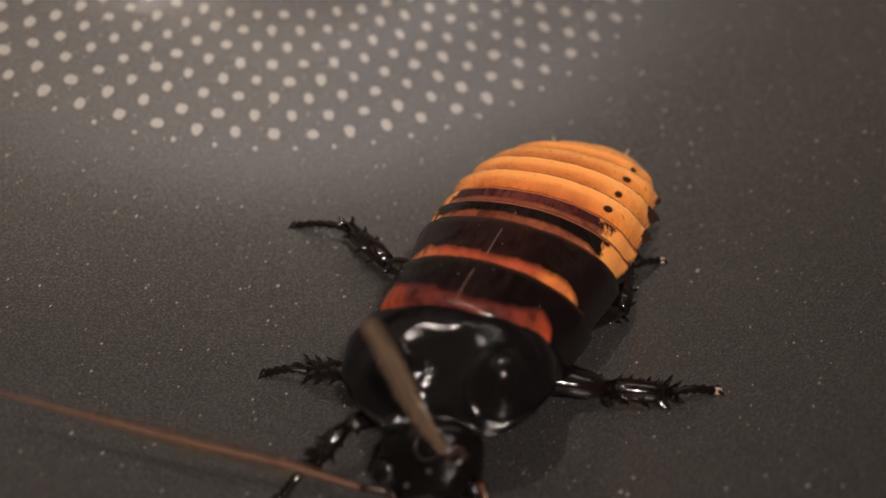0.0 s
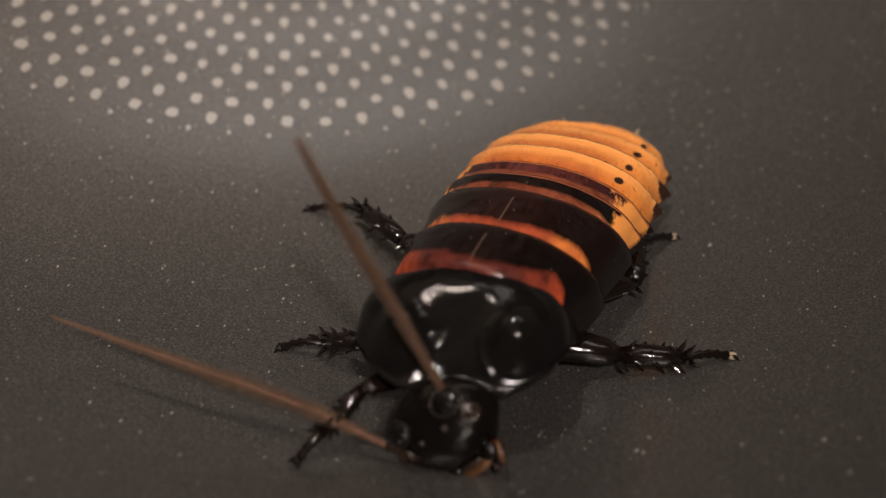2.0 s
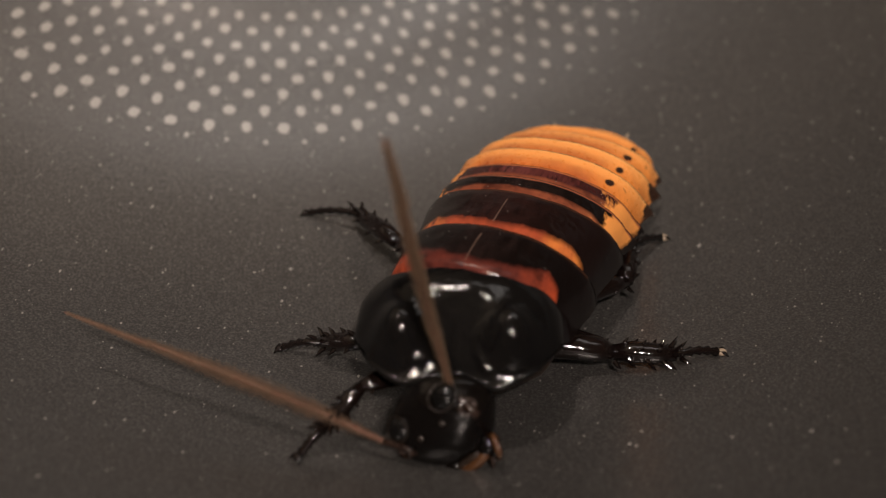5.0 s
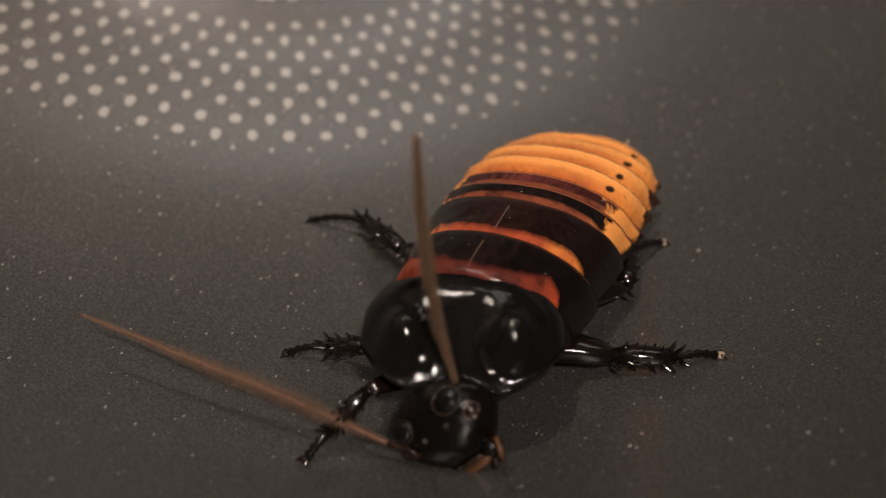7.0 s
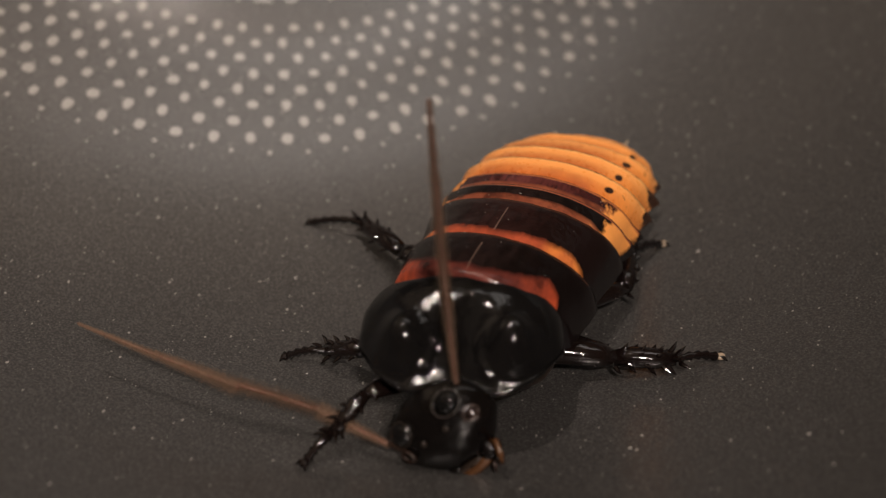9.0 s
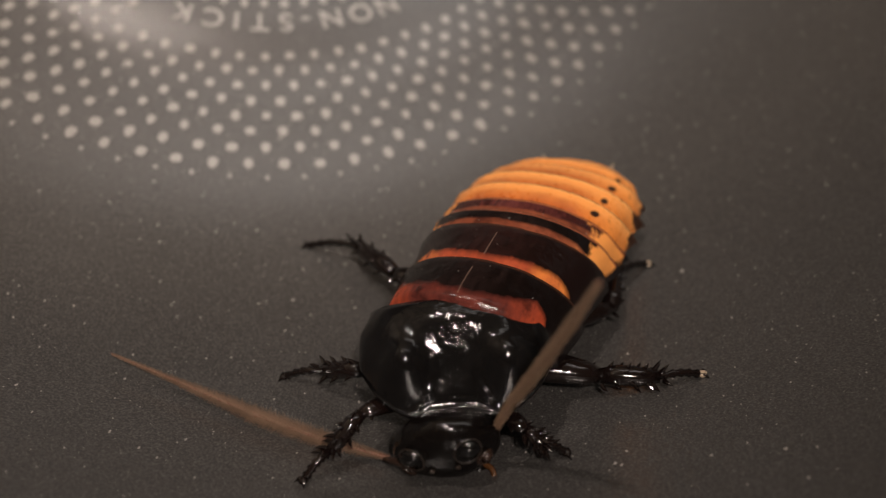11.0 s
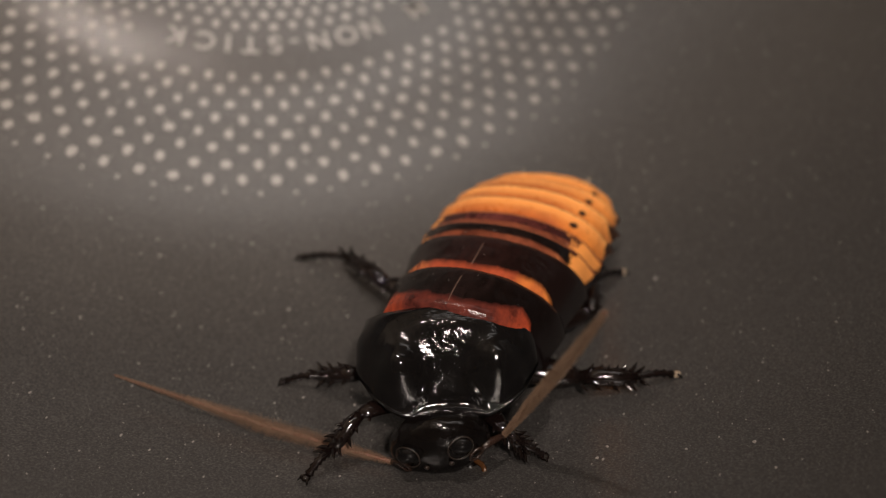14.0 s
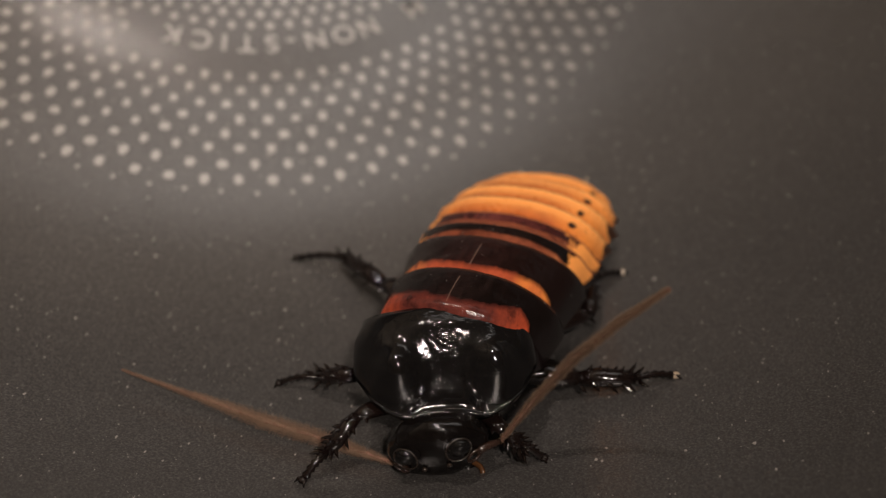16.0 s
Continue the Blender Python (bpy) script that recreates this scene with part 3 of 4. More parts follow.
def build_leg(parent, points, thick, seed):
    """hip, knee, ankle, foot: a thick thigh, a thorny shin and a jointed foot."""
    hip, knee, ankle, foot = (Vector(p) for p in points)
    slim = min(1.0, thick / 1.5)
    bm = bmesh.new()
    mids = [hip.lerp(knee, s) + Vector((0, 0, 0.5 * math.sin(s * math.pi))) for s in (0, 0.15, 0.4, 0.65, 0.85, 1.0)]
    tube(bm, mids, [thick * q for q in (0.9, 1.05, 1.05, 0.98, 0.85, 0.5)], 16, 0.75)
    thigh = part("thigh", bm, LEG, parent, "glossy black thigh")
    spines(thigh, hip.lerp(knee, 0.5), knee, 4, 0.9, thick * 0.9, 0.7, seed)
    bm = bmesh.new()
    tube(bm, [knee, knee.lerp(ankle, 0.3) + Vector((0, 0, 0.15)), knee.lerp(ankle, 0.7), ankle], [slim * q for q in (0.85, 1.15, 1.1, 0.7)], 12, 0.9)
    shin = part("shin", bm, LEG, parent, "thorny black shin")
    spines(shin, knee, ankle, 20, 1.15, 1.1 * slim, 0.8, seed + 1)
    bm = bmesh.new()
    n = 5
    bend = Vector((0, 0, 0.35))
    pts = [ankle.lerp(foot, k / n) + bend * math.sin(math.pi * k / n) for k in range(n + 1)]
    path, rad = [], []
    for k in range(n):
        path += [pts[k], pts[k].lerp(pts[k + 1], 0.7)]
        rad += [0.3, 0.5]
    tube(bm, path + [pts[-1]], rad + [0.3], 10)
    shoe = part("foot", bm, LEG, parent, "jointed dark foot")
    d = (foot - ankle).normalized()
    side = d.cross(Vector((0, 0, 1))).normalized()
    for s in (-1, 1):
        bm = bmesh.new()
        tube(bm, [foot, foot + d * 0.5 + side * s * 0.4 + Vector((0, 0, 0.15)), foot + d * 0.9 + side * s * 0.7 - Vector((0, 0, 0.2))], [0.26, 0.18, 0.04], 6)
        part("claw", bm, LEG, shoe)
    bm = bmesh.new()
    blob(bm, foot + d * 0.3, (0.5, 0.5, 0.32), 8, 10)
    part("pad", bm, PALE if seed in (5, 4) else LEG, shoe, "pale foot pad" if seed in (5, 4) else "")
    return thigh, shin, shoe


def feeler_piece(parent, name, length, r0, r1, fur, seed, label, horn, hair):
    """A stretch of the ringed, hairy feeler along its own y axis."""
    rng = random.Random(seed)
    bm = bmesh.new()
    n = max(6, int(length / 0.3))
    path, rad = [], []
    for k in range(n + 1):
        r = r0 + (r1 - r0) * k / n
        y = length * k / n
        path += [(0, y, 0), (0, y + length / n * 0.3, 0), (0, y + length / n * 0.7, 0)]
        rad += [r * 0.62, r, r]
    tube(bm, path, rad, 8)
    ob = part(name, bm, horn, parent, label)
    bm = bmesh.new()
    for k in range(n):
        for _ in range(130):
            y, a = length * (k + 0.5 + rng.gauss(0, 0.2)) / n, rng.uniform(0, 2 * math.pi)
            r = r0 + (r1 - r0) * y / length
            out = Vector((math.cos(a), rng.uniform(0.0, 0.35), math.sin(a))).normalized()
            p = Vector((0, y, 0)) + out * r * 0.7
            q = p + out * (0.1 + 0.85 * (fur[0] + (fur[1] - fur[0]) * y / length)) * rng.uniform(0.55, 1.2)
            sidev = Vector((0, 1, 0)).cross(out).normalized() * 0.023
            bm.faces.new([bm.verts.new(p + sidev), bm.verts.new(p - sidev), bm.verts.new(q)])
    tagged(part("hair", bm, hair, ob, "fine brown hairs", False), kind="stuff")
    return ob


def build_cockroach():
    roach = tagged(new("cockroach"), "large cockroach with black humped shield and orange banded abdomen", "cockroach")
    roach.matrix_world = BODY_AT
    # belly
    bm = bmesh.new()
    rows = []
    for i in range(33):
        y = -23.5 + 46 * i / 32
        w, e, t = smooth_curve(WIDTH, y) * 0.93, smooth_curve(EDGE, y), smooth_curve(TOP, y) - 1.2
        f = max(0.05, min(1.0, (y + 24) / 4)) ** 0.5 * max(0.1, min(1.0, (23 - y) / 5)) ** 0.5
        low = 2.6 + 0.06 * abs(y) * (1 if y > 0 else 0.2)
        rows.append([Vector((smooth_curve(MIDDLE, y) + w * f * math.cos(a), y, (e + (t - e) * f * math.sin(a)) if math.sin(a) > 0 else (e + (e - low) * math.sin(a)))) for a in (2 * math.pi * k / 32 for k in range(32))])
    vs = grid(bm, rows, closed=True)
    bm.faces.new(list(reversed(vs[0])))
    bm.faces.new(vs[-1])
    bmesh.ops.recalc_face_normals(bm, faces=bm.faces)
    part("belly", bm, BELLY, roach, "dark brown underside")
    # the back, from the head to the tail
    dark = (0.006, 0.0024, 0.0021)
    red_edge = [(0.0, 0.455), (0.2, 0.465), (0.36, 0.53), (0.5, 0.61), (0.57, 0.59), (0.63, 0.52), (0.68, 0.4), (0.73, 0.2)]
    orange_edge = [(0.0, 0.42), (0.3, 0.43), (0.42, 0.46), (0.5, 0.4), (0.62, 0.36), (0.72, 0.26), (0.8, 0.08)]
    strip_edge = [(0.0, 0.62), (0.3, 0.6), (0.5, 0.56), (0.62, 0.44), (0.72, 0.2)]
    second_edge = [(0.0, 0.6), (0.3, 0.6), (0.55, 0.62), (0.8, 0.9)]
    gold_edge = [(0.0, 0.6), (1.0, 0.75)]
    amber = (0.74, 0.29, 0.07)
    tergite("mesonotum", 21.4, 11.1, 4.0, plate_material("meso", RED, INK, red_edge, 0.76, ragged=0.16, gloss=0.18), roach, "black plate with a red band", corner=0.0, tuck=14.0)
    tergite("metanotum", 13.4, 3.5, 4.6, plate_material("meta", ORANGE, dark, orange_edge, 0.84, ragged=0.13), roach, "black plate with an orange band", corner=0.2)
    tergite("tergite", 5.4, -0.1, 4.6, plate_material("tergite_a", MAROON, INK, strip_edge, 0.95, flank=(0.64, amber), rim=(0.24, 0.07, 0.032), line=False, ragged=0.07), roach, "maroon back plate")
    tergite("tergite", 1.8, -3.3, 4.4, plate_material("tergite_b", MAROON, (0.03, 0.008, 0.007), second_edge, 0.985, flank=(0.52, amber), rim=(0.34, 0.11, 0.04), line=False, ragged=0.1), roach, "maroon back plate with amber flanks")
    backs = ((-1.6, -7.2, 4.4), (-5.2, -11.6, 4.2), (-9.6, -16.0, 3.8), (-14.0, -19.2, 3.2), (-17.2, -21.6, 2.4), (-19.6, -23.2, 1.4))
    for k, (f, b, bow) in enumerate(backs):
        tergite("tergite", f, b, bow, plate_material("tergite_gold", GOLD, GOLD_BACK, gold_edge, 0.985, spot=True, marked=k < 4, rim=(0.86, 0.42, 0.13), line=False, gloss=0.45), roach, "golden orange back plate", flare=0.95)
    for s in (-1, 1):
        bm = bmesh.new()
        tube(bm, [(s * 3.4 - 3, -22, 6.2), (s * 4.2 - 3, -23.8, 7.2), (s * 4.5 - 3, -24.6, 8.0)], [0.5, 0.32, 0.08], 8)
        part("cercus", bm, PALE, roach, "short pale tail feeler")
    bm = bmesh.new()
    rng = random.Random(77)
    for _ in range(420):
        u = rng.uniform(-0.95, 0.95)
        y = rng.choice((-23.2, -22.4, -21.6, -19.4)) - 1.4 * abs(u) ** 2.2 + rng.uniform(0, 0.6)
        p = back_point(u, y, 0.2)
        q = p + Vector((rng.uniform(-0.25, 0.25) + 0.3 * u, -rng.uniform(0.3, 0.9), rng.uniform(0.1, 0.7)))
        bm.faces.new([bm.verts.new(p + Vector((0.025, 0, 0))), bm.verts.new(p - Vector((0.025, 0, 0))), bm.verts.new(q)])
    tagged(part("bristles", bm, HAIR, roach, "fine pale tail bristles", False), kind="stuff")
    shield = build_pronotum(roach)
    bm = bmesh.new()
    for _ in range(70):
        u, y = rng.uniform(-0.85, 0.85), rng.uniform(-3.0, 15.0)
        p = back_point(u, y - 4.2 * abs(u) ** 2.2, 0.62)
        a, h = rng.uniform(0, math.pi), rng.uniform(0.02, 0.06)
        d = Vector((math.cos(a), math.sin(a), 0)) * h * rng.choice((1, 1, 1, 2.5))
        e = Vector((-math.sin(a), math.cos(a), 0)) * h * 0.7
        base = [bm.verts.new(p + w) for w in (d, e, -d, -e)]
        tip = bm.verts.new(p + Vector((0, 0, h)))
        for k in range(4):
            bm.faces.new((base[k], base[(k + 1) % 4], tip))
    tagged(part("lint", bm, DUST, roach, "pale dust specks", False), kind="stuff")
    build_leg(roach, ((4, 4, 4.5), (12.0, 2.0, 6.2), (19.2, -3.8, 4.9), (25.4, -3.8, 3.7)), 1.5, 1)
    build_leg(roach, ((4, 13, 4.5), (9.4, 18.0, 5.6), (14.6, 17.0, 3.5), (18.6, 17.6, 2.3)), 1.4, 2)
    build_leg(roach, ((2, 21, 6), (5.8, 26.8, 8.4), (7.9, 30.2, 6.0), (9.2, 32.9, 5.0)), 1.1, 3)
    build_leg(roach, ((-4, 12, 4.2), (-13.4, 10.3, 3.7), (-19.2, 8.6, 3.5), (-23.0, 6.6, 3.1)), 1.75, 4)
    build_leg(roach, ((-5, 6, 3.6), (-12.2, -1.4, 3.6), (-11.0, -9.2, 2.8), (-14.0, -13.3, 1.6)), 1.5, 5)
    front = build_leg(roach, ((-4, 20, 6), (-8.6, 23.6, 6.6), (-10.3, 23.6, 5.0), (-12.1, 23.3, 4.0)), 1.0, 6)
    head = build_head(roach)
    return roach, head, shield, front


cockroach, roach_head, shield, front_leg = build_cockroach()
FEELER_LENGTH = ((7.0, 8.0, 8.5, 8.5), (6.0, 6.0, 6.5, 6.5))
FEELER_RADIUS = ((0.22, 0.3, 0.28, 0.17, 0.05), (0.24, 0.32, 0.32, 0.28, 0.18))
FEELER_FUR = ((0.2, 1.1, 1.1, 0.45, 0.1), (0.15, 0.45, 0.55, 0.45, 0.2))
feelers = []
for s in range(2):
    feelers.append([feeler_piece(cockroach, "antenna" if k == 0 else "antenna_segment", FEELER_LENGTH[s][k] + 0.3, FEELER_RADIUS[s][k], FEELER_RADIUS[s][k + 1], FEELER_FUR[s][k:k + 2], 10 * s + k, "brown hairy ringed feeler", (FEELER, DARK_FEELER)[s], (HAIR, DARK_HAIR)[s]) for k in range(4)])
scapes = []
for s in range(2):
    bm = bmesh.new()
    tube(bm, [(0, -3.0, 0), (0, -2.0, 0.12), (0, -0.8, 0.1), (0, 0.2, 0)], [0.4, 0.42, 0.36, 0.28], 12)
    scapes.append(part("scape", bm, SOCKET, cockroach, "dark brown first joint of the feeler"))
build_dots(frying_pan)
build_dust(frying_pan)


def aim(x, y, z, turn, lift):
    """The pose of a feeler's stretch that starts at x, y, z in millimetres: turned from straight ahead, and lifted, in degrees."""
    return pose(x * MM, y * MM, z * MM, 0, 0, turn) @ pose(0, 0, 0, lift)


def turned(x, y, z, rx, ry, rz):
    return pose(x * MM, y * MM, z * MM, rx, ry, rz)


def tipped(x, y, pitch, turn):
    """The shield's pose when it dips about its hind edge, 17 mm up."""
    return pose(x * MM, y * MM, 17 * MM, 0, 0, turn) @ pose(0, 0, 0, pitch) @ pose(0, 0, -17 * MM)


def swung(turn):
    """The left fore leg's pose when it swings about its hip."""
    return pose(-4 * MM, 20 * MM, 6 * MM, 0, 0, turn) @ pose(4 * MM, -20 * MM, -6 * MM)


def motions():
    up, down = turned(-2.3, 27.3, 7.1, 8, 42, 20), turned(-2.4, 26.2, 6.3, -30, 14, 14)
    raised, ducked = turned(-0.4, 17.2, 0.0, 0, 0, 13), tipped(-0.4, 17.2, -13, 19)
    walk(shield, [(0.0, raised), (8.2, raised), (10.3, tipped(-0.4, 17.2, -3, 14)), (10.5, tipped(-0.4, 17.2, -8, 17)), (10.8, ducked), (16.0, ducked)])
    walk(roach_head, [(0.0, up), (8.2, up), (10.3, turned(-2.0, 26.4, 6.8, -6, 26, 18)), (10.5, turned(-2.2, 26.0, 6.4, -20, 14, 16)), (10.8, down), (16.0, down)])
    for piece in front_leg:
        walk(piece, [(0.0, swung(-76)), (8.2, swung(-74)), (10.3, swung(-60)), (10.5, swung(-40)), (10.8, swung(6)), (11.0, swung(8)), (12.5, swung(6)), (13.7, swung(0)), (14.5, swung(-1)), (16.0, swung(0))])
    walk(feelers[0][0], [
        (0.0, aim(2.8, 30.8, 6.0, -85.2, 9.2)),
        (0.5, aim(3.3, 30.8, 6.0, -91.5, 10.9)),
        (1.0, aim(2.8, 30.4, 6.0, -96.4, 11.4)),
        (1.5, aim(2.1, 30.2, 6.0, -96.1, 12.0)),
        (2.5, aim(2.2, 30.2, 6.0, -95.8, 10.0)),
        (3.5, aim(2.1, 29.9, 6.0, -96.8, 8.0)),
        (4.5, aim(2.2, 30.3, 6.0, -95.5, 11.1)),
        (7.0, aim(2.4, 30.2, 6.0, -95.2, 10.7)),
        (7.5, aim(2.3, 30.2, 6.0, -97.0, 8.7)),
        (8.0, aim(2.3, 30.1, 6.0, -95.3, 9.9)),
        (8.2, aim(2.3, 30.1, 6.0, -97.6, 8.5)),
        (10.3, aim(2.5, 29.7, 6.0, -101.6, 7.4)),
        (10.6, aim(2.5, 29.6, 6.0, -93.1, 8.7)),
        (10.8, aim(3.4, 27.6, 4.0, -96.0, 13.1)),
        (11.0, aim(3.0, 27.5, 4.0, -95.1, 0.4)),
        (11.3, aim(2.8, 28.2, 4.0, -99.2, 0.7)),
        (11.6, aim(2.9, 28.2, 4.0, -99.7, -0.4)),
        (12.0, aim(2.4, 28.2, 4.0, -99.2, 1.5)),
        (12.5, aim(2.3, 27.7, 4.0, -95.9, 2.3)),
        (13.0, aim(2.0, 27.7, 4.0, -96.6, 0.8)),
        (13.7, aim(2.2, 28.1, 4.0, -97.7, -0.1)),
        (14.2, aim(1.9, 28.1, 4.0, -96.1, 0.9)),
        (14.5, aim(1.0, 28.3, 4.0, -99.3, 0.1)),
        (14.8, aim(1.3, 28.3, 4.0, -99.3, 0.1)),
        (15.4, aim(2.0, 28.2, 4.0, -96.8, 1.1)),
        (16.0, aim(1.7, 27.9, 4.0, -99.2, 1.5)),
    ])
    walk(feelers[0][1], [
        (0.0, aim(9.7, 31.4, 7.1, -79.9, 9.2)),
        (0.5, aim(10.2, 30.6, 7.3, -81.6, 13.5)),
        (1.0, aim(9.6, 29.6, 7.4, -86.4, 11.5)),
        (1.5, aim(8.9, 29.5, 7.5, -87.2, 12.0)),
        (2.5, aim(9.1, 29.5, 7.2, -90.8, 9.8)),
        (3.5, aim(9.0, 29.0, 7.0, -92.8, 7.8)),
        (4.5, aim(9.0, 29.7, 7.4, -91.9, 10.9)),
        (7.0, aim(9.2, 29.5, 7.3, -93.9, 10.4)),
        (7.5, aim(9.2, 29.4, 7.1, -86.3, 11.6)),
        (8.0, aim(9.2, 29.5, 7.2, -88.2, 9.8)),
        (8.2, aim(9.2, 29.2, 7.0, -83.2, 12.7)),
        (10.3, aim(9.3, 28.3, 6.9, -89.4, 10.3)),
        (10.6, aim(9.4, 29.3, 7.1, -91.4, 8.5)),
        (10.8, aim(10.2, 26.9, 5.6, -96.0, 12.6)),
        (11.0, aim(10.0, 26.9, 4.0, -97.8, 1.8)),
        (11.3, aim(9.7, 27.1, 4.1, -100.9, 1.7)),
        (11.6, aim(9.8, 27.0, 4.0, -98.5, 2.5)),
        (12.0, aim(9.3, 27.1, 4.2, -98.1, 2.0)),
        (12.5, aim(9.3, 27.0, 4.3, -93.8, 3.4)),
        (13.0, aim(9.0, 26.9, 4.1, -95.8, 1.6)),
        (13.7, aim(9.1, 27.2, 4.0, -93.3, 3.3)),
        (14.2, aim(8.9, 27.4, 4.1, -93.3, 3.3)),
        (14.5, aim(7.9, 27.2, 4.0, -95.1, 2.0)),
        (14.8, aim(8.2, 27.2, 4.0, -96.4, 2.1)),
        (15.4, aim(8.9, 27.4, 4.1, -96.9, 2.6)),
        (16.0, aim(8.6, 26.8, 4.2, -96.3, 1.6)),
    ])
    walk(feelers[0][2], [
        (0.0, aim(17.5, 32.8, 8.4, -81.7, 9.1)),
        (0.5, aim(17.9, 31.8, 9.2, -88.4, 10.4)),
        (1.0, aim(17.4, 30.1, 9.0, -88.6, 11.1)),
        (1.5, aim(16.7, 29.9, 9.1, -87.7, 11.7)),
        (2.5, aim(17.0, 29.4, 8.6, -89.7, 9.5)),
        (3.5, aim(16.9, 28.7, 8.0, -93.3, 7.4)),
        (4.5, aim(16.9, 29.4, 8.9, -91.1, 10.6)),
        (7.0, aim(17.1, 29.0, 8.7, -93.1, 10.0)),
        (7.5, aim(17.0, 29.9, 8.7, -91.7, 9.5)),
        (8.0, aim(17.0, 29.7, 8.6, -92.6, 10.6)),
        (8.2, aim(16.9, 30.1, 8.8, -93.3, 9.0)),
        (10.3, aim(17.2, 28.4, 8.3, -92.2, 10.6)),
        (10.6, aim(17.3, 29.1, 8.2, -98.3, 7.8)),
        (10.8, aim(18.0, 26.1, 7.3, -99.0, 12.0)),
        (11.0, aim(17.9, 25.8, 4.3, -97.8, 6.3)),
        (11.3, aim(17.6, 25.6, 4.3, -106.8, 4.0)),
        (11.6, aim(17.7, 25.8, 4.3, -89.3, 7.5)),
        (12.0, aim(17.2, 26.0, 4.5, -94.3, 5.7)),
        (12.5, aim(17.2, 26.5, 4.8, -95.9, 3.8)),
        (13.0, aim(16.9, 26.1, 4.3, -93.5, 6.1)),
        (13.7, aim(17.1, 26.7, 4.4, -94.6, 6.2)),
        (14.2, aim(16.8, 26.9, 4.6, -94.3, 5.5)),
        (14.5, aim(15.9, 26.5, 4.3, -93.9, 6.7)),
        (14.8, aim(16.2, 26.3, 4.3, -94.3, 6.4)),
        (15.4, aim(16.9, 26.4, 4.5, -99.8, 4.5)),
        (16.0, aim(16.6, 25.9, 4.4, -97.1, 4.8)),
    ])
    walk(feelers[0][3], [
        (0.0, aim(25.8, 34.0, 9.7, -82.4, 8.9)),
        (0.5, aim(26.2, 32.0, 10.7, -92.9, 9.4)),
        (1.0, aim(25.7, 30.3, 10.6, -89.5, 10.7)),
        (1.5, aim(25.0, 30.2, 10.8, -88.4, 11.3)),
        (2.5, aim(25.4, 29.5, 10.0, -89.9, 9.2)),
        (3.5, aim(25.4, 28.2, 9.1, -93.7, 7.1)),
        (4.5, aim(25.2, 29.3, 10.4, -91.4, 10.2)),
        (7.0, aim(25.4, 28.5, 10.2, -93.3, 9.7)),
        (7.5, aim(25.4, 29.6, 10.1, -93.2, 9.5)),
        (8.0, aim(25.4, 29.3, 10.1, -94.5, 9.0)),
        (8.2, aim(25.3, 29.6, 10.1, -95.0, 8.8)),
        (10.3, aim(25.5, 28.1, 9.9, -93.7, 9.7)),
        (10.6, aim(25.7, 27.8, 9.4, -100.0, 7.3)),
        (10.8, aim(26.2, 24.8, 9.1, -100.3, 11.3)),
        (11.0, aim(26.3, 24.6, 5.2, -95.0, 9.8)),
        (11.3, aim(25.7, 23.1, 4.9, -105.3, 8.3)),
        (11.6, aim(26.1, 25.9, 5.4, -86.1, 10.7)),
        (12.0, aim(25.7, 25.3, 5.3, -91.1, 9.6)),
        (12.5, aim(25.7, 25.6, 5.3, -90.7, 9.8)),
        (13.0, aim(25.3, 25.6, 5.2, -90.0, 11.1)),
        (13.7, aim(25.5, 26.0, 5.4, -92.0, 9.5)),
        (14.2, aim(25.3, 26.3, 5.4, -90.0, 10.6)),
        (14.5, aim(24.3, 25.9, 5.3, -91.9, 8.9)),
        (14.8, aim(24.6, 25.6, 5.3, -91.6, 9.6)),
        (15.4, aim(25.2, 25.0, 5.2, -96.1, 9.3)),
        (16.0, aim(25.0, 24.9, 5.1, -92.4, 10.2)),
    ])
